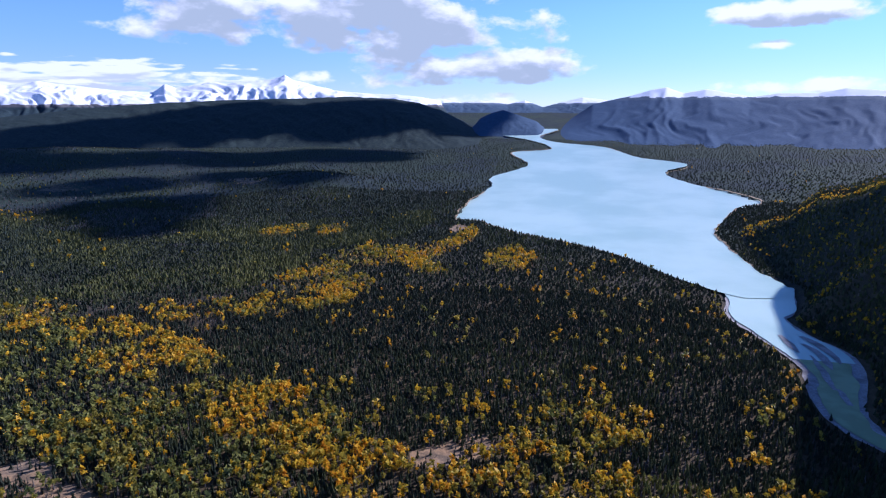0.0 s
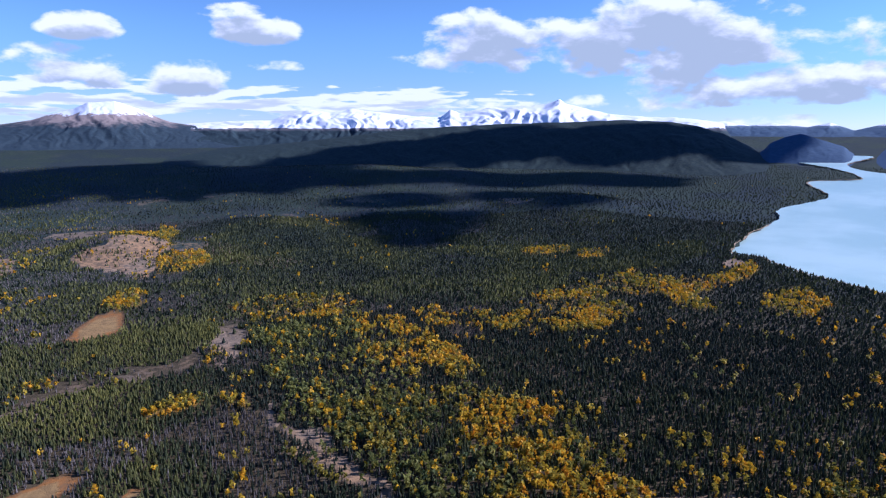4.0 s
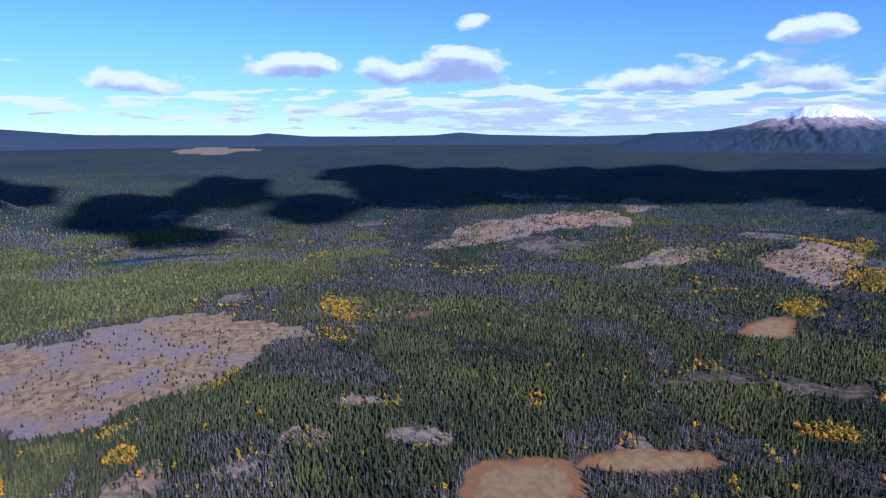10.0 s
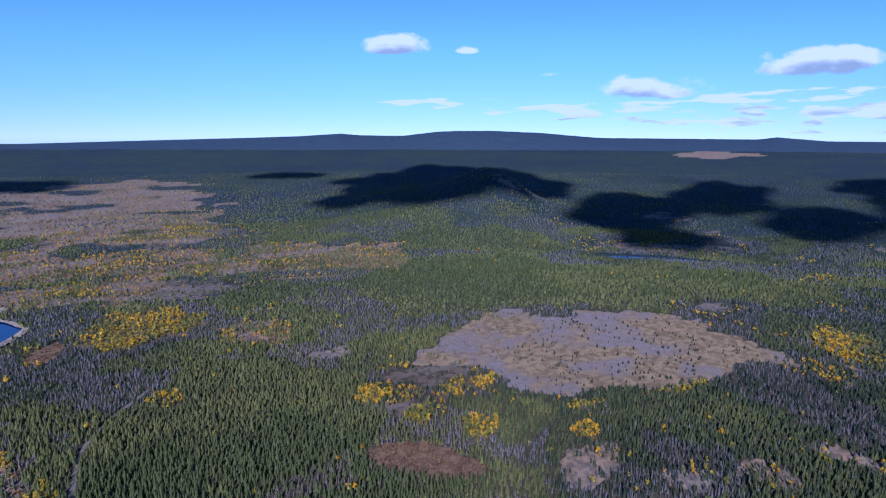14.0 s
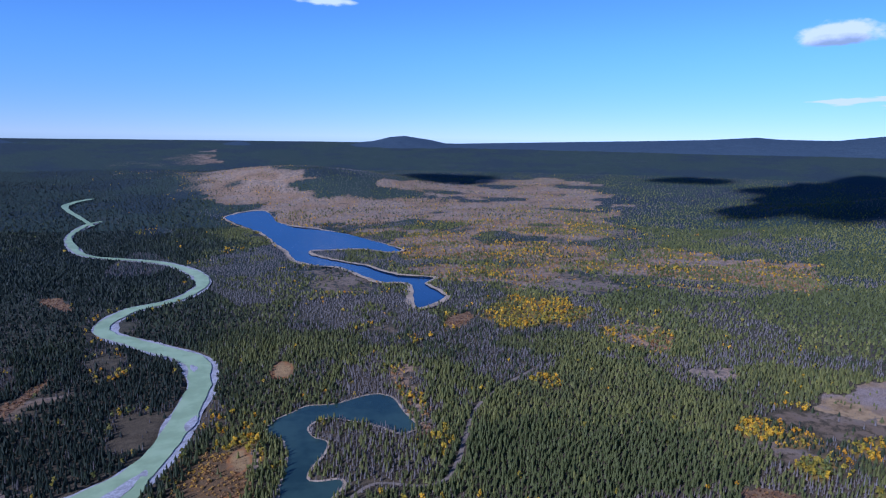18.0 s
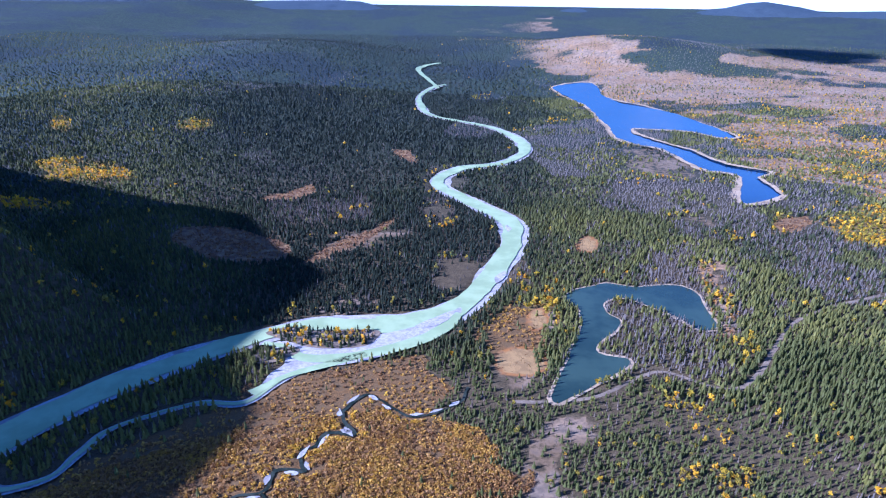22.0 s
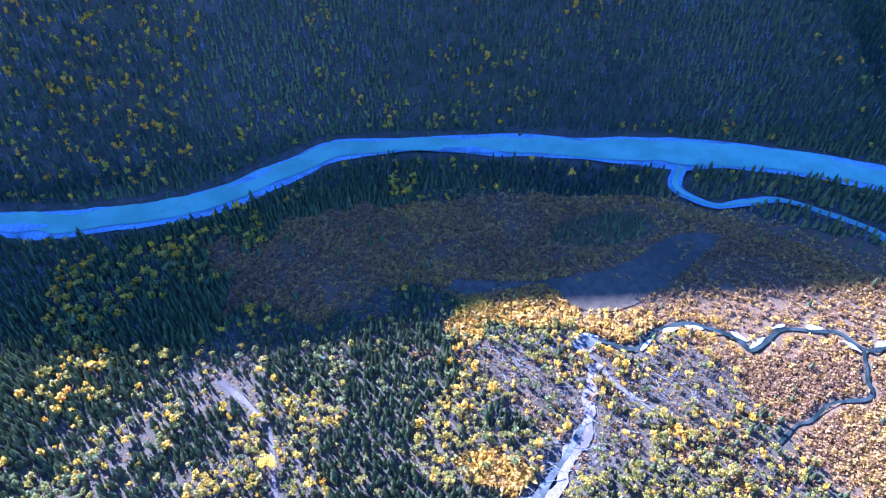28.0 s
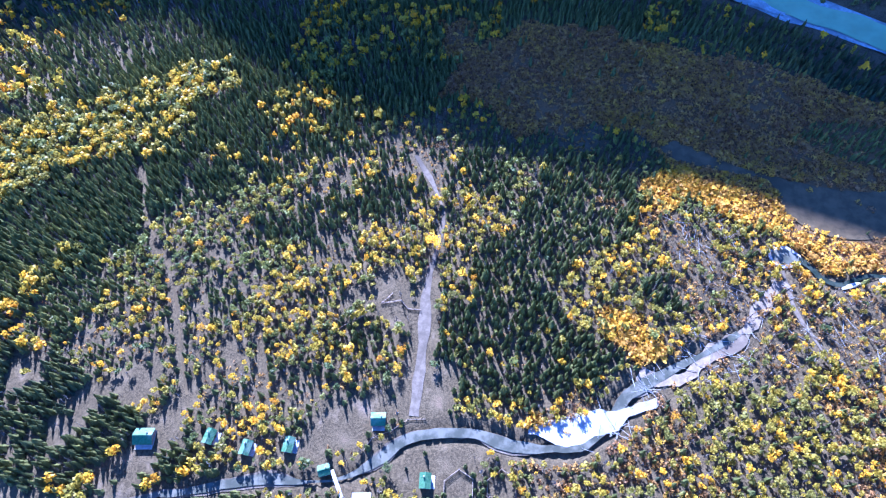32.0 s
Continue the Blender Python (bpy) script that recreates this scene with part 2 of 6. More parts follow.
def vnoise(x, y, size, seed=0):
    x, y = np.asarray(x, float) / size, np.asarray(y, float) / size
    i, j = np.floor(x), np.floor(y)
    fx, fy = x - i, y - j
    fx, fy = fx * fx * (3 - 2 * fx), fy * fy * (3 - 2 * fy)
    a, b, c, d = hash2(i, j, seed), hash2(i + 1, j, seed), hash2(i, j + 1, seed), hash2(i + 1, j + 1, seed)
    return (a * (1 - fx) + b * fx) * (1 - fy) + (c * (1 - fx) + d * fx) * fy


def fbm(x, y, size, octaves=4, seed=0):
    total, amp, norm = 0.0, 1.0, 0.0
    for k in range(octaves):
        total = total + amp * vnoise(x, y, size / 2 ** k, seed + k * 17)
        norm += amp
        amp *= 0.5
    return total / norm


def sstep(v, lo, hi):
    t = np.clip((v - lo) / (hi - lo), 0, 1)
    return t * t * (3 - 2 * t)


def polar(yaw, r):
    a = np.radians(yaw)
    return -r * np.sin(a), r * np.cos(a)


def yaw_of(x, y):
    return np.degrees(np.arctan2(-x, y)) % 360


def bowl(r):
    u = np.clip((r - NEAR) / REACH, 0, 0.98)
    return np.where(r > NEAR, EYE_Z * (1 - r / (NEAR + REACH * u / (1 - u))), 0.0)


def shrink(r):
    """How much smaller things are drawn where the distance is drawn in."""
    return np.clip(1 - bowl(r) / EYE_Z, 0.05, 1)


# rounded hills: yaw, distance, half width across, half width in depth, height
HILLS = [(121.5, 1960, 95, 190, 95), (127.5, 1930, 190, 230, 75), (111, 1010, 260, 210, 22), (73, 1760, 260, 150, 55), (52, 1440, 70, 90, 32),
         (63, 1380, 110, 90, 20), (177, 2600, 260, 160, 60), (170, 2400, 240, 160, 45), (12, 1880, 130, 120, 42), (33, 2500, 380, 160, 45),
         (205, 2300, 300, 300, 60), (215, 1700, 300, 260, 40), (152, 1750, 240, 160, 25)]
FOOT_Y = (-1500, -900, -700, -560, -480, -420, -320, -220, -100, 0, 100, 300, 470, 560, 640, 740, 850, 1000, 1270, 1500)
FOOT_X = (1700, 1040, 790, 590, 450, 345, 352, 378, 410, 428, 402, 402, 392, 436, 470, 452, 540, 545, 610, 800)
CREST_Y = (-1500, -900, -530, -300, -150, 90, 300, 600, 900, 1150, 1400, 1700)
CREST_Z = (30, 110, 262, 385, 475, 506, 478, 475, 480, 430, 200, 0)


def mountain(x, y):
    """The steep wooded mountain on the far bank of the river: height, and the distance in from its foot."""
    s = x - np.interp(y, FOOT_Y, FOOT_X)
    top = np.interp(y, CREST_Y, CREST_Z) * (0.93 + 0.14 * fbm(x, y, 260, 3, 5))
    z = np.where(s < 500, top * sstep(s / 500, -0.03, 1.0) * 0.35 + top * 0.65 * np.clip(s / 500, 0, 1), top * np.clip(1.25 - s / 2000, 0, 1))
    # its northern shoulder sinks towards the lake
    r = np.hypot(x, y)
    shoulder = np.interp(yaw_of(x, y), (312, 319, 324.1, 326.4, 328.3, 330.1, 332.9, 335.4, 338), (20, 3, -5.7, -6.8, -7.2, -8.8, -9.8, -10.7, -13))
    z = np.where((yaw_of(x, y) > 312) & (yaw_of(x, y) < 345), np.minimum(z, np.maximum(EYE_Z + r * np.tan(np.radians(shoulder)) - 8, 0)), z)
    return np.where(s > 0, z, 0.0), s


def land(x, y):
    x, y = np.asarray(x, float), np.asarray(y, float)
    r = np.hypot(x, y)
    z = bowl(r)
    for yaw, d, st, sr, h in HILLS:
        cx, cy = polar(yaw, d)
        ur, ut = (cx / d, cy / d), (cy / d, -cx / d)
        a, b = (x - cx) * ut[0] + (y - cy) * ut[1], (x - cx) * ur[0] + (y - cy) * ur[1]
        z = z + h * np.exp(-0.5 * ((a / st) ** 2 + (b / sr) ** 2))
    rough = sstep(r, 700, 1600) * (1 - 0.85 * sstep(r, 2300, 3300))
    z = z + rough * 26 * (fbm(x, y, 520, 4, 3) - 0.5)
    z = z + mountain(x, y)[0]
    return z


# stands of the land, as yaw, distance, half width across, half depth
GOLD_B = [(151.8, 649, 12, 13), (152.1, 638, 12, 12)]
GOLD_C = [(160.4, 345, 20, 30), (162.1, 495, 10, 20), (169.6, 384, 23, 14), (181.5, 487, 19, 33), (237.5, 240, 21, 7), (245.4, 233, 33, 14), (245.9, 134, 8, 5), (253.7, 138, 10, 7), (254.8, 229, 15, 11), (271.2, 77, 11, 3), (278.4, 179, 6, 9), (302.4, 121, 12, 11), (311.6, 164, 15, 10), (314.1, 314, 18, 10), (319.5, 290, 24, 14), (321.6, 160, 19, 9), (327.1, 386, 20, 12)]
GOLD_D = [(330.8, 316, 31, 19), (344.1, 456, 21, 34), (346.6, 225, 6, 7), (347.2, 409, 32, 18), (348.8, 121, 6, 2), (350.2, 463, 36, 36), (355.8, 187, 3, 2)]
GOLD = GOLD_B + GOLD_C + GOLD_D
BARE_A = [(165.8, 669, 14, 15)]
BARE_B = [(175.2, 259, 10, 21), (175.9, 343, 10, 12), (177, 684, 9, 18), (179, 307, 9, 29), (179.7, 491, 7, 22), (182.8, 410, 14, 22), (191.7, 264, 5, 18), (198.4, 689, 45, 14), (199.3, 664, 27, 12), (201.6, 508, 31, 11), (293, 55, 13, 7), (296.1, 131, 10, 16), (299.4, 90, 12, 12), (304.8, 141, 7, 4)]
BARE_C = [(311.1, 89, 21, 7), (342, 166, 8, 6), (344.2, 143, 39, 6), (348.9, 216, 7, 6), (350, 182, 18, 7)]
BARE = BARE_A + BARE_B + BARE_C
FEN = [(183.3, 463, 22, 42), (192.2, 298, 37, 46), (198.5, 390, 55, 20), (201, 235, 50, 19), (201, 315, 61, 39), (207.9, 275, 61, 28), (216.4, 252, 46, 18), (222.8, 321, 60, 29), (226.3, 269, 43, 13), (244.2, 309, 59, 22), (246.4, 238, 43, 13), (264.8, 289, 85, 29), (275.3, 265, 47, 23)]
MEADOW = [(176.7, 678, 10, 15), (176.7, 689, 11, 22), (180.8, 493, 7, 21), (182.4, 419, 17, 17)]
PINE = [(179.1, 437, 9, 55), (184.9, 266, 9, 11), (188.5, 445, 15, 44), (195.4, 242, 11, 18), (248.4, 163, 11, 7), (265.4, 215, 25, 13), (267.6, 183, 23, 15), (270, 160, 21, 14), (271.1, 118, 36, 29), (279.8, 208, 18, 17), (303.2, 193, 41, 12), (308.2, 241, 56, 23), (334.1, 247, 28, 21), (339.9, 226, 16, 11)]
SNAGS = [(195.1, 201, 16, 10), (223.6, 209, 14, 10), (224.7, 223, 19, 18), (226.7, 202, 8, 9), (230.5, 168, 16, 11), (244, 186, 19, 15), (248.6, 195, 15, 12)]
SHADE = [(89.5, 2780, 190, 300), (83, 2450, 330, 560), (74, 2420, 400, 560), (64, 2480, 380, 500), (55, 2620, 330, 400), (47, 2560, 300, 430), (39, 2500, 300, 360), (31, 2900, 380, 300), (30, 2330, 260, 130), (21, 3100, 400, 300), (20, 2420, 320, 150), (10, 3100, 420, 280), (8, 2500, 300, 140), (1, 3200, 360, 280),
         (11.3, 1966, 137, 159), (24.5, 1493, 76, 130), (25.9, 1675, 185, 150), (28, 1980, 190, 110), (16, 2080, 170, 110), (94, 2020, 140, 260), (102, 2420, 150, 390), (105.8, 1652, 103, 132), (106.2, 1596, 100, 135), (109.4, 2069, 174, 347), (124.4, 2556, 394, 664), (133.3, 2659, 131, 62), (133.4, 2077, 158, 240), (140, 2858, 171, 66), (161.2, 2715, 182, 166)]


def stand(shapes, x, y, warp=0.9, grow=1.12, seed=40):
    """How far inside any of the stands a place lies: 0 outside to 1 inside, with ragged edges."""
    out = np.zeros(np.shape(x))
    n = np.where(np.hypot(x, y) > 1300, fbm(x, y, 80, 5, seed), fbm(x, y, 26, 4, seed + 3)) - 0.5
    for yaw, d, st, sr in shapes:
        cx, cy = polar(yaw, d)
        reach = 1.7 * max(st, sr) * grow
        sel = np.nonzero((np.abs(x - cx) < reach) & (np.abs(y - cy) < reach))[0]
        if not len(sel):
            continue
        ur = (cx / d, cy / d)
        dx, dy = x[sel] - cx, y[sel] - cy
        a, b = dx * ur[1] - dy * ur[0], dx * ur[0] + dy * ur[1]
        q = np.hypot(a / (st * grow), b / (sr * grow)) + warp * n[sel] * 2.3
        out[sel] = np.maximum(out[sel], 1 - sstep(q, 0.75, 1.1))
    return out


def bands(x, y, size, seed):
    """Noise drawn out along the slopes, as the open ground lies."""
    r = np.hypot(x, y)
    return fbm(np.arctan2(-x, -y) * 1400, r * 2.4, size, 5, seed)


def openings(x, y):
    """Dry gaps in the plateau woods, and the fringe of aspens about them."""
    r, yw = np.hypot(x, y), yaw_of(x, y)
    here = sstep(yw, 18, 30) * (1 - sstep(yw, 190, 200)) * sstep(r, 470, 560) * (1 - sstep(r, 2300, 2900))
    f = fbm(x, y, 190, 5, 81) * here
    return sstep(f, 0.635, 0.68), sstep(f, 0.575, 0.63)


def curve_through(points, step, closed=False):
    """A smooth line through the points, cut into pieces of about the given length."""
    p = np.array(points, float)
    n = len(p)
    out = []
    for i in range(n if closed else n - 1):
        a, b, c, d = (p[(i + k) % n] if closed else p[min(max(i + k, 0), n - 1)] for k in (-1, 0, 1, 2))
        m = max(2, int(np.hypot(*(c - b)[:2]) / step))
        for t in np.arange(m) / m:
            out.append(0.5 * (2 * b + (c - a) * t + (2 * a - 5 * b + 4 * c - d) * t ** 2 + (3 * b - a - 3 * c + d) * t ** 3))
    if not closed:
        out.append(p[-1])
    return np.array(out)


# the river, downstream from the lake: x, y, width
RIVER_UPPER = [(470, 880, 100), (430, 790, 85), (399, 737, 64), (396, 668, 58), (402, 615, 66), (384, 556, 48), (358, 509, 34), (345, 464, 27), (353, 429, 22),
               (370, 365, 20), (372, 292, 21), (365, 232, 23), (354, 166, 22), (356, 98, 22), (379, 44, 24), (398, 0, 22), (390, -60, 20), (376, -115, 22), (360, -170, 28), (342, -225, 32)]
RIVER_LOWER = [(342, -225, 32), (325, -272, 34), (300, -325, 32), (262, -378, 29), (228, -412, 27), (194, -438, 26), (155, -448, 32), (110, -460, 44), (77, -500, 30),
               (56, -579, 30), (46, -665, 30), (56, -744, 36), (104, -800, 34), (166, -868, 28), (178, -919, 32), (157, -985, 34), (98, -1036, 30), (64, -1124, 40),
               (78, -1215, 48), (150, -1335, 36), (290, -1414, 30), (340, -1507, 40), (380, -1650, 26), (372, -1773, 24), (345, -1837, 17)]
FAR_REACH = [(354, -1772, 10), (410, -1889, 12), (473, -2030, 16), (467, -2120, 14), (433, -2193, 8)]
SIDE_CHANNEL = [(319, -236, 12), (297, -221, 10), (275, -234, 7), (272, -256, 7), (269, -280, 6), (252, -300, 6), (229, -318, 6), (198, -325, 7), (186, -355, 9), (171, -377, 10), (150, -396, 12), (120, -425, 14)]
BRAID = [(222, -400, 7), (200, -398, 7), (186, -387, 8), (164, -389, 9), (136, -402, 10), (107, -423, 12), (85, -455, 12), (75, -485, 8)]
SPILL = [(136, -402, 6), (164, -378, 7), (184, -360, 7), (199, -335, 8)]
CREEK = [(52, -373, 3), (55, -355, 3), (86, -337, 4), (99, -344, 4), (122, -352, 4), (125, -330, 4), (117, -304, 5), (135, -307, 4), (144, -283, 4), (133, -268, 6), (150, -268, 4), (152, -249, 5), (162, -239, 4),
         (171, -216, 4), (164, -193, 5), (178, -177, 4), (184, -165, 4), (182, -149, 4), (178, -128, 5), (185, -115, 6)]
TRIBUTARY = [(152, -247, 3), (126, -236, 3), (122, -207, 3.5), (106, -176, 3)]
GULLY = [(151, -214, 1.6), (156, -195, 1.8), (158, -172, 1.6)]
BROOK = [(140, -92, 4), (120, -70, 6), (103, -50, 9), (87, -42, 11), (71, -28, 8), (67, -5, 7.5), (67, 14, 8), (59, 36, 8), (47, 47, 5.5), (35, 62, 3.8), (27, 93, 3.2), (16, 118, 3), (5, 140, 3)]
TRACK = [(204, 77, 5), (176, 55, 2.5), (160, 51, 2), (144, 50, 4), (119, 47, 9), (92, 42, 11), (68, 38, 9)]
TRACK_WEST = [(163, 219, 1.0), (128, 196, 1.2), (109, 175, 1.5), (75, 151, 1.5), (52, 136, 2)]
ROAD = [(18, -364, 3), (-37, -381, 3), (-87, -425, 3), (-145, -417, 4), (-219, -537, 3), (-315, -609, 3)]
GRAVEL_LANE = [(178, -111, 4), (158, -117, 3.5), (141, -127, 4)]
POND = [(-16, -540), (-48, -575), (-82, -575), (-133, -585), (-145, -524), (-145, -508), (-129, -499), (-111, -521), (-76, -546), (-55, -538), (-53, -515), (-64, -498), (-42, -448), (-66, -437),
        (-64, -424), (-37, -395), (-12, -368), (-12, -397), (-27, -460), (-30, -511)]
BLUE_LAKE = [(34, -1890), (-78, -1988), (-116, -1766), (-252, -1607), (-352, -1388), (-324, -1328), (-270, -1381), (-153, -1387), (-180, -1302), (-239, -1223), (-285, -1120), (-344, -1076), (-316, -1035),
             (-326, -964), (-312, -929), (-261, -884), (-254, -929), (-281, -1042), (-230, -1072), (-189, -1204), (-117, -1271), (-82, -1463), (-49, -1650)]
LAKE = [(420, 815), (363, 909), (318, 1053), (241, 1166), (143, 1262), (90, 1362), (34, 1393), (76, 1602), (155, 1855), (167, 2004), (319, 2249), (290, 2536), (467, 2633), (420, 2893), (271, 3136),
        (326, 3262), (607, 3283), (479, 3021), (526, 2829), (698, 2656), (757, 2379), (874, 2205), (756, 2069), (737, 1914), (823, 1578), (708, 1469), (577, 1266), (536, 1119), (509, 959), (500, 840)]
SLIVER = [(-1279, -536), (-1246, -464), (-1312, -384), (-1362, -267), (-1356, -392)]
MARSH = [(248, -55), (235, -104), (236, -154), (253, -192), (246, -222), (220, -182), (204, -143), (210, -116), (231, -103), (234, -54)]
LOOP_POOL = [(187, -106), (190, -113), (185, -119), (181, -110)]

lines = {k: curve_through(v, s) for k, v, s in (("upper", RIVER_UPPER, 6), ("lower", RIVER_LOWER, 6), ("reach", FAR_REACH, 8), ("side", SIDE_CHANNEL, 4), ("braid", BRAID, 4), ("spill", SPILL, 4), ("creek", CREEK, 2.5), ("tributary", TRIBUTARY, 3),
         ("gully", GULLY, 3), ("brook", BROOK, 3), ("track", TRACK, 4), ("west", TRACK_WEST, 4), ("road", ROAD, 5), ("lane", GRAVEL_LANE, 4))}
far_off = np.hypot(lines["lower"][:, 0], lines["lower"][:, 1])
lines["lower"][:, 2] *= np.interp(far_off, (480, 800, 1300), (1.0, 0.85, 0.52))
for k in ("creek", "tributary", "gully"):
    lines[k][:, 2] *= 0.55
    px, py = lines[k][:, 0].copy(), lines[k][:, 1].copy()
    lines[k][:, 0] += 16 * (fbm(px, py, 20, 2, 14) - 0.5)
    lines[k][:, 1] += 16 * (fbm(px, py, 20, 2, 15) - 0.5)
shores = {k: curve_through(v, s, True) for k, v, s in (("pond", POND, 5), ("blue", BLUE_LAKE, 14), ("lake", LAKE, 16), ("sliver", SLIVER, 12), ("marsh", MARSH, 6), ("pool", LOOP_POOL, 2))}
for line in shores.values():
    line += np.stack([fbm(line[:, 0], line[:, 1], 22, 3, 8) - 0.5, fbm(line[:, 0], line[:, 1], 22, 3, 9) - 0.5], 1) * np.minimum(14, 0.012 * np.hypot(line[:, 0], line[:, 1]))[:, None]


def inside(line, x, y):
    out = np.zeros(np.shape(x), bool)
    box = (x > line[:, 0].min()) & (x < line[:, 0].max()) & (y > line[:, 1].min()) & (y < line[:, 1].max())
    sel = np.nonzero(box)[0]
    px, py = x[sel], y[sel]
    hit = np.zeros(len(sel), bool)
    for (x0, y0), (x1, y1) in zip(line[:, :2], np.roll(line[:, :2], -1, 0)):
        if y0 != y1:
            hit ^= ((y0 > py) != (y1 > py)) & (px < (x1 - x0) * (py - y0) / (y1 - y0) + x0)
    out[sel] = hit
    return out


# stands with an outline of their own: corners on the plan
FEN_LAND = [[(260, -251), (189, -343), (166, -363), (94, -411), (84, -395), (88, -336), (60, -313), (39, -279), (10, -267), (-7, -234), (-15, -210), (41, -175), (60, -192), (102, -210), (120, -203), (178, -177), (186, -148), (200, -122), (218, -94), (224, -61), (264, -36), (318, -65), (303, -161), (288, -214)]]
BRAID_BAR = [(213, -403), (191, -412), (167, -427), (130, -436), (105, -460), (77, -495), (85, -457), (102, -421), (133, -394), (170, -371), (186, -354), (199, -334), (197, -356), (194, -378)]
ISLANDS = [[(227, -416), (211, -430), (188, -428), (169, -433), (136, -439), (139, -415), (162, -405), (181, -402), (204, -407)], [(223, -381), (200, -399), (188, -393), (206, -372)]]
GOLD_NORTH = [[(-390, 774), (-269, 786), (-179, 864), (-121, 924), (-100, 893), (-134, 786), (-247, 741), (-342, 731)], [(-129, 993), (-104, 1138), (-20, 1160), (74, 1285), (81, 1210), (-18, 1051), (29, 958), (-16, 924), (-73, 994)], [(84, 1095), (148, 1116), (151, 995), (84, 976)], [(-573, 773), (-536, 784), (-473, 740), (-483, 700), (-523, 700)], [(-447, 720), (-353, 710), (-247, 624), (-251, 587), (-315, 601), (-409, 664)], [(-337, 648), (-233, 601), (-144, 524), (-101, 463), (-69, 429), (-90, 406), (-147, 429), (-219, 492), (-296, 573)]]
GOLD_FRONT = [[(-77, 429), (-8, 429), (21, 385), (1, 371), (-68, 371)], [(-167, 414), (-121, 399), (-99, 371), (-152, 372)], [(22, 406), (120, 421), (123, 399), (63, 379), (24, 373)]]
GOLD_BELT = [[(-660, 697), (-518, 787), (-468, 697), (-555, 642)], [(-386, 780), (-297, 796), (-119, 928), (-103, 863), (-266, 736), (-355, 736)], [(-244, 885), (-129, 1180), (-107, 1146), (-164, 884)], [(-397, 655), (-273, 659), (-229, 604), (-94, 501), (-74, 427), (-112, 404), (-170, 466), (-257, 535), (-335, 578)], [(-372, 1283), (-306, 1348), (-300, 1275), (-352, 1237)], [(-273, 1304), (-215, 1348), (-211, 1263), (-249, 1244)]]
GOLD_WEST = [[(-1134, 922), (-1249, 1142), (-1033, 922), (-1020, 859)], [(-981, 841), (-970, 958), (-885, 889), (-885, 773)], [(-836, 617), (-837, 679), (-767, 625), (-778, 585)], [(-871, -66), (-959, -63), (-939, -13), (-866, -9), (-831, -35)], [(-468, 366), (-471, 405), (-446, 433), (-433, 415), (-450, 377)], [(-442, 448), (-432, 463), (-392, 430), (-409, 423)]]
GOLD_HEATH = [[(-607, -198), (-647, -198), (-683, -139), (-656, -140), (-592, -175)], [(-419, -415), (-439, -425), (-484, -391), (-459, -370), (-425, -393)], [(-415, -351), (-446, -357), (-459, -348), (-422, -325), (-412, -337)], [(-483, -365), (-526, -362), (-493, -334), (-476, -354)], [(-526, -349), (-548, -332), (-520, -320)], [(-441, -295), (-462, -297), (-468, -275), (-444, -264), (-422, -273)], [(-533, -236), (-559, -213), (-548, -203), (-526, -224)], [(-471, -204), (-502, -212), (-513, -196), (-487, -186)], [(-562, 155), (-572, 175), (-550, 170), (-541, 155)]]
GOLD_SOUTH = [[(-344, -816), (-405, -916), (-495, -895), (-506, -810), (-468, -761), (-362, -758)], [(-262, -812), (-305, -853), (-307, -810), (-269, -771)], [(-423, -422), (-450, -432), (-481, -388), (-465, -373), (-418, -398)], [(40, -433), (30, -471), (13, -525), (-4, -527), (-6, -491), (12, -451), (20, -429)]]
GOLD_SLOPE = [[(826, -833), (795, -881), (674, -860), (634, -805), (707, -775), (779, -781)], [(1016, -787), (1081, -922), (915, -836), (970, -830)], [(768, -1124), (734, -1179), (691, -1139), (727, -1091)], [(1018, -1099), (977, -1103), (928, -1042), (968, -1040)], [(739, -680), (652, -685), (618, -657), (691, -641)]]
OLIVE_WOOD = [[(-486, 647), (-390, 631), (-223, 502), (-144, 421), (-137, 372), (-298, 372)], [(-569, 634), (-478, 757), (-359, 678), (-273, 659), (-229, 604), (-157, 550), (-94, 501), (-74, 427), (-181, 361), (-259, 400), (-351, 460), (-468, 538)]]
YOUNG_NORTH = [[(-827, 734), (-1114, 1209), (-1001, 1356), (-634, 1192), (-394, 1138), (-222, 1076), (-256, 897), (-376, 779), (-523, 796), (-679, 705)], [(-589, 1213), (-59, 1481), (-4, 1339), (-129, 1180), (-227, 1097), (-441, 1169)]]
YOUNG_WEST = [[(-918, 124), (-924, 202), (-747, 273), (-683, 228), (-761, 126), (-798, 76)], [(-794, 23), (-707, 116), (-622, 114), (-625, 53), (-643, 13)], [(-704, 478), (-680, 596), (-602, 602), (-543, 523), (-616, 435)], [(-585, 349), (-494, 459), (-412, 414), (-462, 312), (-531, 290)]]
YOUNG_LIME = [[(-888, -805), (-1143, -698), (-1120, -506), (-1141, -418), (-1244, -232), (-1236, -82), (-1061, -79), (-901, -331), (-802, -382), (-732, -487), (-657, -531), (-708, -637)], [(-1185, -985), (-1407, -726), (-1273, -602), (-1116, -762), (-1055, -880)], [(-472, -342), (-497, -330), (-521, -258), (-474, -230), (-437, -234), (-437, -254), (-470, -279), (-464, -316)]]
YOUNG_SOUTH = [[(-224, -536), (-403, -626), (-462, -458), (-371, -344), (-145, -393)]]
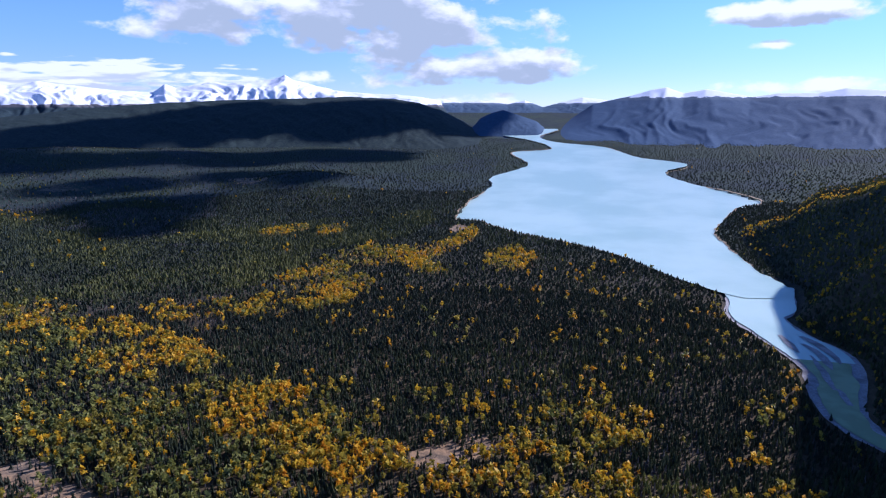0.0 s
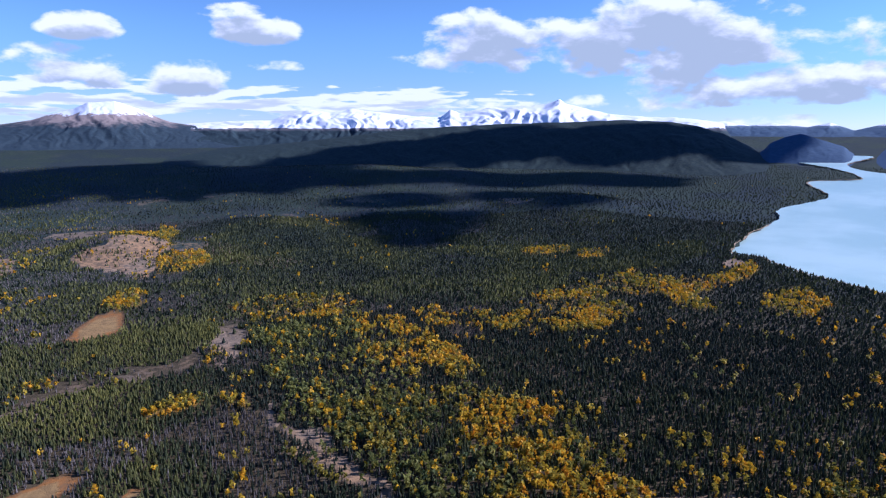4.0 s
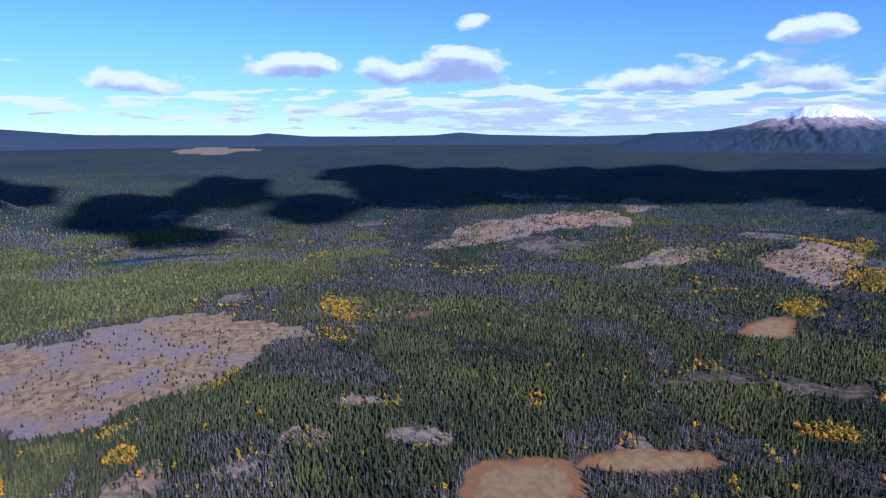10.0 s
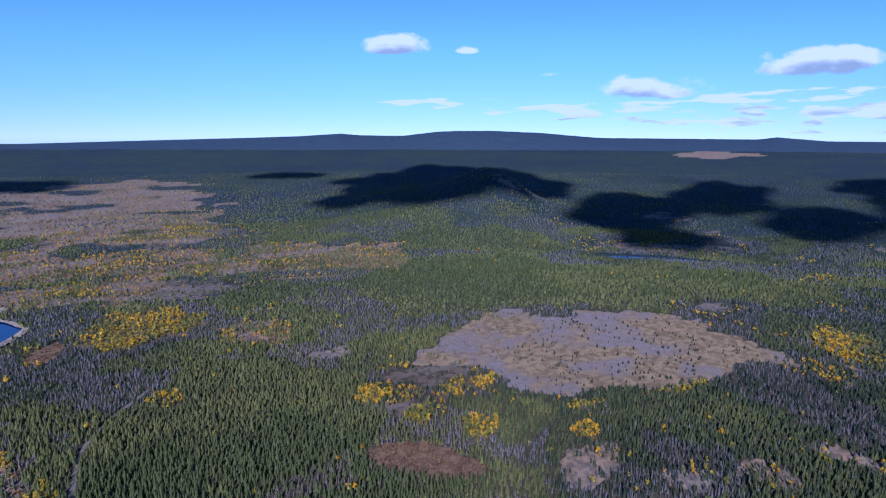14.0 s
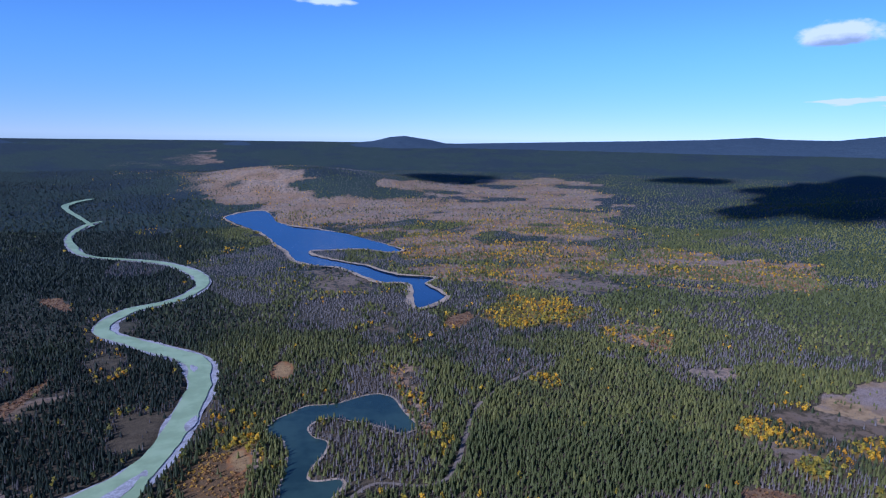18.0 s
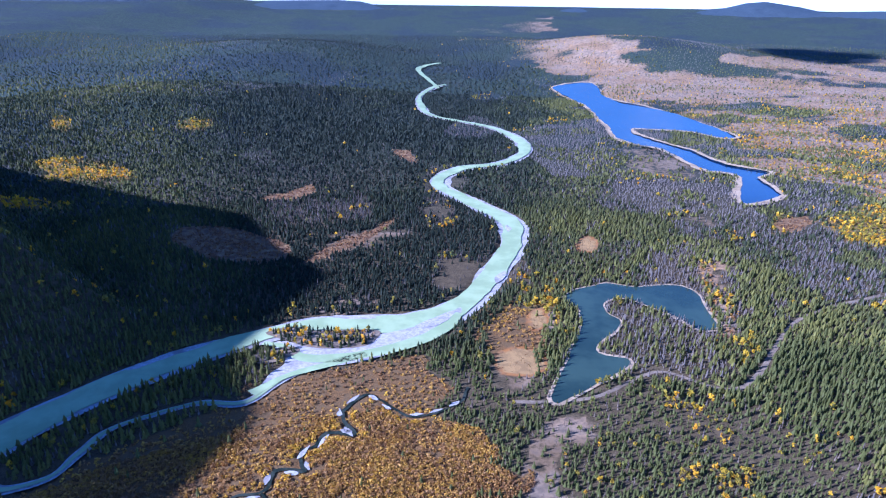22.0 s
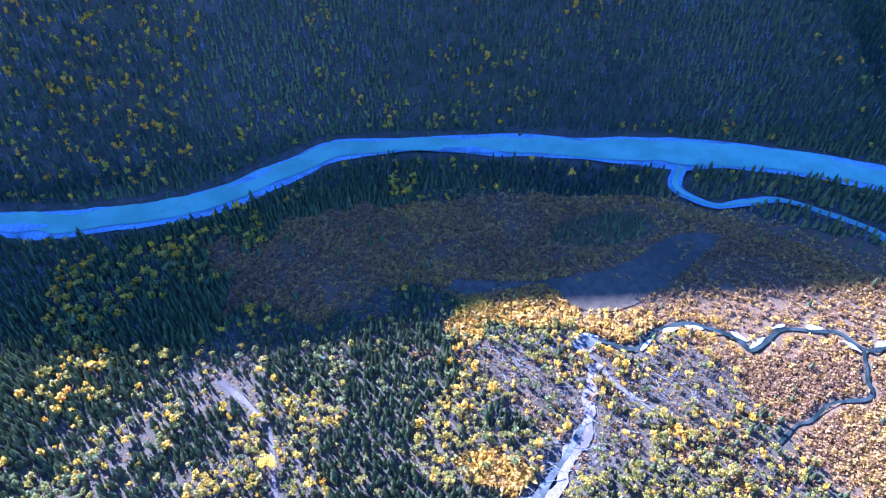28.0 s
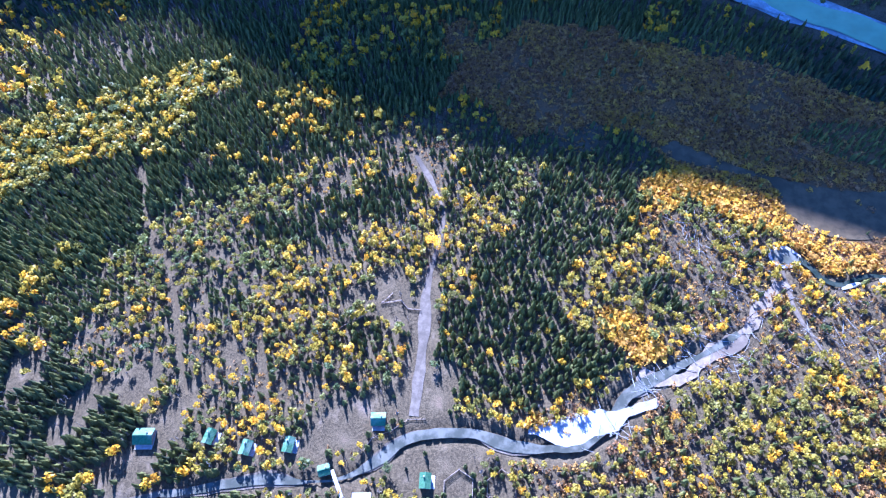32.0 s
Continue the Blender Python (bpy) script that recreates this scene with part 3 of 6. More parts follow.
BARE_GULLY = [[(-571, 574), (-542, 565), (-476, 491), (-511, 512)], [(-377, 444), (-336, 419), (-276, 400), (-201, 352), (-209, 346), (-289, 386), (-335, 406)], [(-1102, 775), (-1113, 854), (-1122, 954), (-1068, 955), (-900, 747), (-966, 749), (-1042, 757)], [(14, 1268), (40, 1315), (73, 1289), (31, 1245)]]
BARE_CREST = [[(-1410, 126), (-1543, 239), (-1600, 370), (-1599, 495), (-1591, 655), (-1455, 678), (-1482, 519), (-1471, 368), (-1415, 245), (-1371, 147)], [(-1130, 480), (-1184, 592), (-1221, 705), (-1142, 679), (-1096, 573), (-1100, 479)], [(-1986, 858), (-1959, 951), (-1609, 765), (-1619, 709)], [(-3667, -1055), (-3892, -883), (-3741, -589), (-3533, -832)], [(-1447, -562), (-1503, -522), (-1468, -399), (-1381, -366), (-1396, -508)]]
BARE_WEST = [[(-457, 203), (-484, 232), (-455, 239), (-446, 230)], [(-514, -73), (-539, -57), (-510, -34), (-495, -38), (-504, -68)], [(-582, -44), (-600, -24), (-584, 31), (-566, 29), (-571, -34)], [(-512, 16), (-516, 51), (-495, 73), (-472, 65), (-490, 24)], [(-467, -128), (-484, -116), (-482, -91), (-458, -91), (-451, -117)]]
BARE_HEATH = [[(-407, -182), (-452, -199), (-491, -172), (-454, -158), (-411, -153)], [(-515, -79), (-541, -67), (-514, -34), (-494, -39), (-492, -65)], [(-511, -668), (-533, -652), (-501, -608), (-483, -634)], [(-464, -122), (-494, -105), (-486, -79), (-455, -101)], [(-477, -551), (-526, -540), (-511, -504), (-474, -525)]]
BARE_BROWN = [[(-25, 429), (24, 454), (52, 437), (18, 415), (-16, 415)], [(-648, 1908), (-605, 1966), (-489, 1802), (-547, 1772)]]
MEADOW_WEST = [[(-410, 74), (-439, 91), (-433, 145), (-395, 140), (-391, 123), (-402, 75)], [(-438, 176), (-449, 216), (-435, 266), (-418, 249), (-425, 190)], [(-738, 502), (-770, 560), (-751, 576), (-706, 532), (-714, 494)], [(-368, 264), (-371, 283), (-361, 280), (-358, 264)]]
BOG_WEST = [[(-858, 54), (-881, 84), (-865, 103), (-835, 87), (-837, 56)], [(-357, -336), (-373, -327), (-398, -300), (-395, -272), (-387, -232), (-357, -256), (-339, -321)]]
HEATH_HILL = [[(-650, -467), (-748, -462), (-758, -362), (-819, -319), (-846, -276), (-845, -165), (-785, -71), (-723, -119), (-664, -142), (-608, -186), (-561, -232), (-546, -302), (-556, -374), (-538, -415), (-560, -453)]]
SCRUB_HILL = [[(231, -2401), (59, -2982), (-252, -2462), (-361, -2300), (-1171, -2587), (-1391, -2133), (-1083, -1592), (-884, -1293), (-740, -1114), (-636, -1210), (-455, -1284), (-365, -1242), (-355, -1459), (-230, -1661), (-116, -1771), (-61, -2001), (127, -2320)], [(566, -3098), (135, -3770), (63, -3202), (228, -2620)]]
SCRUB_BAND = [[(-386, -1155), (-600, -1307), (-903, -1118), (-1079, -921), (-1024, -871), (-757, -929), (-662, -993), (-570, -993), (-427, -1018)], [(-467, -717), (-514, -736), (-539, -657), (-502, -619), (-470, -669)], [(-148, -651), (-168, -656), (-170, -590), (-168, -523), (-147, -471), (-147, -527), (-147, -594)]]
SCRUB_FAR = [[(-524, -2305), (-895, -2415), (-1180, -2126), (-1052, -1635), (-782, -1367), (-551, -1654), (-362, -1652)], [(-362, -1652), (-640, -1421), (-858, -1154), (-1018, -880), (-962, -800), (-679, -952), (-515, -946), (-361, -1109), (-380, -1339)], [(-490, -746), (-547, -688), (-501, -607), (-452, -676)]]
MOOR = [[(434, -604), (420, -643), (310, -618), (283, -567), (359, -551)], [(400, -765), (353, -840), (344, -788), (384, -748)], [(254, -560), (246, -615), (192, -721), (217, -622)], [(303, -1084), (260, -1075), (236, -992), (270, -1033)], [(-25, -681), (-49, -702), (-47, -665), (-31, -655)], [(-273, -815), (-330, -850), (-313, -799), (-270, -780)]]
GOLD_CABINS = [[(177, 247), (237, 232), (244, 201), (227, 193), (203, 214), (175, 224)], [(162, 310), (178, 299), (174, 259), (160, 236), (141, 249), (128, 285)], [(214, 348), (221, 320), (218, 290), (197, 297), (185, 327)], [(100, 149), (111, 128), (110, 110), (95, 109), (81, 131), (86, 145)], [(105, 80), (115, 61), (101, 54), (82, 63), (84, 72)], [(179, 35), (181, 24), (167, 24), (165, 35)], [(133, -29), (136, -41), (128, -64), (119, -62), (120, -43)], [(77, 11), (83, -10), (75, -11), (73, 6)]]
GOLD_STANDS = GOLD_CABINS + GOLD_NORTH + GOLD_FRONT + GOLD_BELT + GOLD_WEST + GOLD_HEATH + GOLD_SOUTH + GOLD_SLOPE
GOLD_SOLID = GOLD_WEST + GOLD_HEATH + GOLD_SOUTH + GOLD_SLOPE
YOUNG = YOUNG_NORTH + YOUNG_WEST + YOUNG_LIME + YOUNG_SOUTH
BARE_STANDS = BARE_GULLY + BARE_CREST + BARE_WEST + BARE_HEATH + BARE_BROWN
SCRUB = SCRUB_HILL + SCRUB_BAND + SCRUB_FAR


def region(polys, x, y, wobble=0.035, seed=140, grow=1.0):
    """True inside any of the outlines, whose edges are frayed."""
    r = np.hypot(x, y)
    amp = np.clip(wobble * r, 5, 170) * 2
    wide = r > 1100
    fx = np.where(wide, fbm(x, y, 130, 4, seed), fbm(x, y, 42, 4, seed + 1)) - 0.5
    fy = np.where(wide, fbm(x, y, 130, 4, seed + 2), fbm(x, y, 42, 4, seed + 3)) - 0.5
    out = np.zeros(np.shape(x), bool)
    for outline in polys:
        edge = np.array(outline, float)
        edge = edge.mean(0) + (edge - edge.mean(0)) * grow
        edge = curve_through(edge, 12, True)
        most = 0.55 * min(np.ptp(edge[:, 0]), np.ptp(edge[:, 1]))
        k = np.minimum(amp, most)
        out |= inside(edge, x + k * fx, y + k * fy)
    return out


def beside(line, x, y, extra=0.0):
    """True within half the line's width, and some more, of the line."""
    out = np.zeros(np.shape(x), bool)
    for px, py, w in line:
        reach = w / 2 + extra
        sel = np.nonzero((np.abs(x - px) < reach) & (np.abs(y - py) < reach))[0]
        out[sel] |= (x[sel] - px) ** 2 + (y[sel] - py) ** 2 < reach * reach
    return out


def wet(x, y, extra=0.0):
    out = np.zeros(np.shape(x), bool)
    for k in ("upper", "lower", "reach", "side", "braid", "spill", "creek", "brook", "tributary"):
        out |= beside(lines[k], x, y, extra)
    for k in ("pond", "blue", "lake", "sliver", "pool"):
        out |= inside(shores[k], x, y)
    return out


def mesh_of(name, verts, faces, mat, smooth_faces=False):
    me = bpy.data.meshes.new(name)
    verts, faces = np.ascontiguousarray(verts, np.float32), np.ascontiguousarray(faces, np.int32)
    me.vertices.add(len(verts))
    me.vertices.foreach_set("co", verts.ravel())
    k = faces.shape[1]
    me.loops.add(faces.size)
    me.loops.foreach_set("vertex_index", faces.ravel())
    me.polygons.add(len(faces))
    me.polygons.foreach_set("loop_start", np.arange(0, faces.size, k, dtype=np.int32))
    me.update(calc_edges=True)
    me.materials.append(mat)
    me.polygons.foreach_set("use_smooth", np.full(len(faces), smooth_faces))
    return me


def grid_faces(rows, cols, wrap=False):
    i, j = np.meshgrid(np.arange(rows - 1), np.arange(cols if wrap else cols - 1), indexing="ij")
    k = (j + 1) % cols
    return np.stack([i * cols + j, i * cols + k, (i + 1) * cols + k, (i + 1) * cols + j], -1).reshape(-1, 4)


# the ground: one sheet from under the camera to the horizon
yaws = np.arange(640) * 0.5625
dists = np.concatenate([[0.01, 4.0, 9.0, 14.0], np.geomspace(20, 340, 90), np.geomspace(347, 4300, 135)])
gy, gr = np.meshgrid(yaws, dists)
gx, gyy = polar(gy.ravel(), gr.ravel())
g_r = gr.ravel()
gz = land(gx, gyy)
g_wet = wet(gx, gyy)
gz = gz - np.where(g_wet, 0.8 + 0.003 * g_r, 0) + 0.5 * (fbm(gx, gyy, 18, 3, 2) - 0.5) * (g_r < 900)
ground_mat, t, b = material("forest_ground", 0.95, 0.1)
pos = t.nodes.new("ShaderNodeNewGeometry").outputs["Position"]
n_fine, n_mid, n_big = noise_tex(t, pos, 0.9, 5.0, 0.7), noise_tex(t, pos, 0.11, 4.0, 0.6), noise_tex(t, pos, 0.012, 3.0, 0.6)
cov = node(t, "ShaderNodeSeparateColor", {0: node(t, "ShaderNodeAttribute", attr="cover").outputs["Color"]})
cov2 = node(t, "ShaderNodeSeparateColor", {0: node(t, "ShaderNodeAttribute", attr="cover_far").outputs["Color"]})
tone = lambda n, a, c: mix(t, smooth(t, n, 0.38, 0.62), a, c)
wander = maths(t, "ADD", maths(t, "MULTIPLY", maths(t, "SUBTRACT", n_mid, 0.5), 1.0), maths(t, "MULTIPLY", maths(t, "SUBTRACT", n_big, 0.5), 0.6))
ragged_edge = lambda c: smooth(t, maths(t, "ADD", c, wander), 0.38, 0.62)
col = tone(n_fine, (0.048, 0.037, 0.020), (0.098, 0.072, 0.038))
col = mix(t, maths(t, "MULTIPLY", smooth(t, n_mid, 0.45, 0.65), 0.5), col, (0.130, 0.098, 0.054))
# far canopy colour, its blue raised in place of distance haze
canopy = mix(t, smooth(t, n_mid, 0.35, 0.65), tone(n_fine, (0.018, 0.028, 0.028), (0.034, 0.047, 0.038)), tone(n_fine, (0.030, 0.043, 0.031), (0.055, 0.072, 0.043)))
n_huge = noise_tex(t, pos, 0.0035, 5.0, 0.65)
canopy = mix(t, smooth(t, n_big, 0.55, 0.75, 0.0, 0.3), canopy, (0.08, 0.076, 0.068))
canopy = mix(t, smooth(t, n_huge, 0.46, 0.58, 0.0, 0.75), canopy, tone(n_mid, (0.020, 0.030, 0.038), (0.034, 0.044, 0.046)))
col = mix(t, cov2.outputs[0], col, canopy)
col = mix(t, cov2.outputs[1], col, tone(n_mid, (0.40, 0.23, 0.03), (0.22, 0.15, 0.05)))
col = mix(t, ragged_edge(cov.outputs[0]), col, mix(t, smooth(t, n_big, 0.4, 0.6), tone(n_mid, (0.34, 0.21, 0.105), (0.16, 0.11, 0.065)), tone(n_mid, (0.30, 0.215, 0.135), (0.15, 0.115, 0.08))))
col = mix(t, ragged_edge(cov.outputs[1]), col, mix(t, smooth(t, n_big, 0.40, 0.54), mix(t, smooth(t, n_mid, 0.4, 0.62), tone(n_fine, (0.18, 0.135, 0.105), (0.31, 0.235, 0.18)), tone(n_fine, (0.16, 0.115, 0.085), (0.27, 0.20, 0.14))), tone(n_mid, (0.19, 0.12, 0.055), (0.33, 0.22, 0.10))))
col = mix(t, ragged_edge(cov.outputs[2]), col, mix(t, smooth(t, n_mid, 0.42, 0.6), tone(n_fine, (0.10, 0.058, 0.024), (0.18, 0.10, 0.035)), (0.13, 0.082, 0.036)))
col = mix(t, ragged_edge(cov2.outputs[2]), col, tone(n_mid, (0.115, 0.064, 0.034), (0.22, 0.135, 0.062)))
meadow = node(t, "ShaderNodeAttribute", attr="meadow").outputs["Fac"]
col = mix(t, smooth(t, meadow, 0.05, 0.5), col, tone(n_mid, (0.30, 0.13, 0.035), (0.22, 0.12, 0.05)))
col = mix(t, smooth(t, meadow, 0.5, 0.9), col, tone(n_mid, (0.32, 0.20, 0.075), (0.24, 0.15, 0.06)))
t.links.new(col, b.inputs["Base Color"])
bp = node(t, "ShaderNodeBump", {"Strength": 0.6, "Distance": 0.8, "Height": n_fine})
t.links.new(bp.outputs[0], b.inputs["Normal"])
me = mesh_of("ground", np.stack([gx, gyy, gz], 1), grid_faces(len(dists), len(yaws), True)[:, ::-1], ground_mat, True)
g_gold = np.maximum(stand(GOLD, gx, gyy), region(GOLD_STANDS, gx, gyy))
g_bare = np.maximum(stand(BARE, gx, gyy, 1.0, 1.25), np.maximum(region(BARE_STANDS, gx, gyy), 0.66 * region(SCRUB, gx, gyy, 0.11) * sstep(bands(gx, gyy, 190, 66), 0.34, 0.45)))
g_heath, g_fen, g_bog = region(HEATH_HILL, gx, gyy, 0.05) * 1.0, np.maximum(stand(FEN, gx, gyy, 0.5, 1.35), region(FEN_LAND, gx, gyy, 0.02)), region(BOG_WEST + MOOR, gx, gyy, 0.012) * 1.0
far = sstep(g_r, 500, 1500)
g_yaw = yaw_of(gx, gyy)
# the sandy cabin flat
g_bare = np.maximum(g_bare * np.where((g_r < 330) & (g_yaw > 205), 0.42, 1.0), 0.30 * (((g_r < 215) & (g_yaw > 262)) | ((g_r < 430) & (g_yaw > 150) & (g_yaw < 206) & (g_fen < 0.3))) * sstep(fbm(gx, gyy, 40, 3, 51), 0.3, 0.5))
g_bare = np.maximum(g_bare, openings(gx, gyy)[0] * 0.5)
g_bare = g_bare * np.where((g_r < 430) & (g_yaw > 168) & (g_yaw < 196), 0.62, 1.0)
g_bare = g_bare * np.where(g_r < 330, 0.85, 1 - 0.45 * sstep(g_yaw, 180, 186) * (1 - sstep(g_yaw, 212, 220)))
me.attributes.new("meadow", "FLOAT", "POINT").data.foreach_set("value", np.maximum(stand(MEADOW, gx, gyy, 0.22, 1.2), np.maximum(0.45 * region(MEADOW_WEST, gx, gyy, 0.01, grow=1.35), region(MEADOW_WEST, gx, gyy, 0.008))).astype(np.float32))
me.attributes.new("cover", "FLOAT_COLOR", "POINT").data.foreach_set("color", np.stack([g_bare, g_heath, g_fen, np.ones_like(far)], 1).astype(np.float32).ravel())
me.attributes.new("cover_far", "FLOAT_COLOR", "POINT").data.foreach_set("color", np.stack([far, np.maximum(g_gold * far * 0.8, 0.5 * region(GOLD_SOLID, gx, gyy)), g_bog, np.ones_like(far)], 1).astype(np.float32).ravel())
tagged(new("ground", me), "forested valley floor with brown clearings and dry meadows", "ground", kind="structure")


def strip(name, line, lift, mat, wider=1.0, plus=0.0, ragged=0.0, across=5, grain=30):
    d = np.gradient(line[:, :2], axis=0)
    d /= np.linalg.norm(d, axis=1)[:, None] + 1e-9
    side_dir = np.stack([d[:, 1], -d[:, 0]], 1)
    out = []
    for k, s in enumerate((-1, 1)):
        half = line[:, 2] / 2 * wider + plus
        half = half + ragged * (fbm(line[:, 0] + 300 * k, line[:, 1], grain, 4, 60 + k) - 0.45) * 2
        out.append(line[:, :2] + side_dir * (s * np.maximum(half, 0.3))[:, None])
    f = np.linspace(0, 1, across)
    xy = out[0][:, None, :] * (1 - f)[None, :, None] + out[1][:, None, :] * f[None, :, None]
    xy = xy.reshape(-1, 2)
    z = land(xy[:, 0], xy[:, 1]) + lift + 0.0008 * np.hypot(xy[:, 0], xy[:, 1]) * (lift > 0.3)
    me = mesh_of(name, np.column_stack([xy, z]), grid_faces(len(line), across), mat, True)
    return new(name, me)


def sheet(name, line, lift, mat, cell):
    """A water surface that fills a shore line."""
    from mathutils import geometry
    x0, y0, x1, y1 = line[:, 0].min(), line[:, 1].min(), line[:, 0].max(), line[:, 1].max()
    mx, my = (a.ravel() for a in np.meshgrid(np.arange(x0, x1, cell), np.arange(y0, y1, cell)))
    keep = inside(line, mx, my)
    pts = [Vector(p) for p in line[:, :2]] + [Vector(p) for p in np.stack([mx[keep], my[keep]], 1)]
    n = len(line)
    v, _, f, *_ = geometry.delaunay_2d_cdt(pts, [(i, (i + 1) % n) for i in range(n)], [list(range(n))], 1, 1e-4)
    xy = np.array([tuple(p) for p in v])
    r = np.hypot(xy[:, 0], xy[:, 1])
    z = bowl(r) + lift + 0.00085 * r
    me = mesh_of(name, np.column_stack([xy, z]), np.array([tuple(q) for q in f if len(q) == 3]), mat, True)
    me.validate()
    if me.polygons and me.polygons[0].normal.z < 0:
        me.flip_normals()
    return new(name, me)


def frayed(outline, step=4, by=6.0):
    """A closed shore line through the corners, with small bays."""
    line = curve_through(outline, step, True)
    return line + by * np.stack([fbm(line[:, 0], line[:, 1], 18, 3, 8) - 0.5, fbm(line[:, 0], line[:, 1], 18, 3, 9) - 0.5], 1)


for key, lift in (("upper", 0.55), ("lower", 0.56)):
    outflow = int(np.sum(lines[key][:, 1] > 600)) if key == "upper" else 0
    if outflow:
        tagged(strip("river", lines[key][:outflow + 1], lift, lake_water, 0.95, 0.0, 4.0), "broad outflow of the lake, silvery sky sheen in its colour", "river", kind="structure")
    tagged(strip("river", lines[key][outflow:], lift, river_water, 0.76, 0.0, 5.5), "pale turquoise glacial river running between gravel banks", "river", kind="structure")
    tagged(strip("river_bank", lines[key], 0.29, gravel, 0.98, 2.0, 8.0, grain=60), "pale grey gravel along the river", "gravel bank", kind="structure")
tagged(strip("river", lines["reach"], 1.2, river_water, 1.0, 0.0, 3.0), "far bend of the turquoise river between dark woods", "river", kind="structure")
tagged(strip("side_channel", lines["side"], 0.6, river_water, 0.34, 0.0, 1.6), "narrow turquoise side channel", "river", kind="structure")
tagged(strip("side_channel_bank", lines["side"], 0.3, gravel, 0.7, 0.4, 2.4), "grey gravel beside the side channel", "gravel bank", kind="structure")
tagged(strip("braid", lines["braid"], 0.80, river_water, 1.0, 0.0, 3.0), "shallow braid of the river over gravel", "river", kind="structure")
tagged(strip("braid", lines["spill"], 0.80, river_water, 1.0, 0.0, 2.0), "shallow spill of the river over gravel", "river", kind="structure")
tagged(sheet("gravel_bar", frayed(BRAID_BAR), 0.64, gravel, 9), "broad pale gravel bar between the river's braids", "gravel bar", kind="structure")
# bars strung along the lower river
for i, spine in [(i, lines["lower"]) for i in (22, 47, 75, 98)] + [(i, lines["upper"]) for i in range(84, len(lines["upper"]) - 4, 26)]:
    px, py, w = spine[i]
    d = spine[i + 1, :2] - spine[i - 1, :2]
    d = d / np.hypot(*d)
    off, half_len = random.choice((-1, 1)) * w * random.uniform(0.2, 0.42), random.uniform(10, 34)
    mid = np.array([px - d[1] * off, py + d[0] * off])
    bar = [(*(mid + d * half_len * f), random.uniform(5, 11) * (1 - abs(f)) + 0.8) for f in (-1, -0.4, 0.3, 1)]
    tagged(strip("gravel_bar", curve_through(bar, 4), 0.70, gravel, ragged=4, grain=14), "low grey gravel bar in the turquoise river", "gravel bar", kind="structure")
for bar in ([(368, 530, 3), (378, 560, 8), (386, 590, 6), (392, 612, 2)], [(392, 575, 3), (400, 600, 10), (404, 625, 7), (402, 645, 2)], [(384, 620, 2), (388, 645, 7), (392, 672, 3)], [(362, 500, 2), (368, 518, 4), (372, 532, 2)], [(410, 590, 2), (416, 612, 6), (418, 640, 9), (414, 668, 4)]):
    tagged(strip("gravel_bar", curve_through(bar, 4), 1.05, gravel, ragged=4), "low grey gravel bar in the wide river mouth", "gravel bar", kind="structure")
tagged(strip("gravel_bar", curve_through([(108, -452, 3), (96, -462, 12), (84, -476, 5)], 4), 1.0, gravel, ragged=2), "pale gravel bar in the river's bend", "gravel bar", kind="structure")
tagged(strip("creek", lines["creek"], 0.5, creek_water, 1.0, 0.0, 1.0, grain=14), "narrow winding creek in the golden fen", "creek", kind="structure")
for i in range(8, len(lines["creek"]) - 8, 6):
    px, py, w = lines["creek"][i]
    d = lines["creek"][i + 2, :2] - lines["creek"][i - 2, :2]
    d = d / np.hypot(*d)
    off = random.choice((-1, 1)) * (w / 2 + random.uniform(0.6, 1.6))
    mid = np.array([px - d[1] * off, py + d[0] * off])
    bar = [(*(mid + d * f * random.uniform(3, 7)), random.uniform(2.0, 4.4) * (1 - abs(f)) + 0.5) for f in (-1, -0.4, 0.3, 1)]
    tagged(strip("gravel_bar", curve_through(bar, 2), 0.52, gravel, ragged=0.8, grain=6), "small pale silt bar at a bend of the creek", "gravel bar", kind="structure")
tagged(strip("creek", lines["tributary"], 0.45, creek_water, 1.0, 0.0, 0.8, grain=12), "dark narrow side creek between shrubs", "creek", kind="structure")
tagged(strip("creek", lines["gully"], 0.45, creek_water), "thin dark gully in the fen", "creek", kind="structure")
tagged(strip("creek", lines["brook"], 0.5, brook_water, 0.55, 0.0, 2.6, grain=22), "grey-green brook running past the cabins", "creek", kind="structure")
tagged(strip("creek_bank", lines["brook"], 0.24, yard_dirt, 0.62, 0.0, 4.5, grain=22), "pale gravel along the brook", "creek bank", kind="structure")
tagged(strip("gravel_bar", curve_through([(100, -60, 3), (86, -40, 8), (77, -24, 7), (73, -10, 2)], 3), 0.58, gravel, ragged=6, grain=12), "white gravel bar in the brook's bend", "gravel bar", kind="structure")
tagged(strip("gravel_bar", curve_through([(172, -112, 2), (150, -98, 5), (132, -88, 8), (112, -66, 7), (104, -52, 3)], 3), 0.4, dirt, ragged=7, grain=14), "pale washed-out gravel strewn with dead wood", "gravel bar", kind="structure")
mud = rough_material("grey_marsh_mud", (0.075, 0.056, 0.030), (0.115, 0.082, 0.042), 0.15, rough=0.9, spec=0.05)
for key in ("track", "west", "road", "lane"):
    tagged(strip("road", lines[key], 0.2, {"west": mud, "road": dirt}.get(key, yard_dirt), 1.1 if key == "road" else 0.40, 0.0, 0.8 if key in ("west", "road") else 2.2, grain=16), "pale dirt track through the trees", "track", kind="structure")
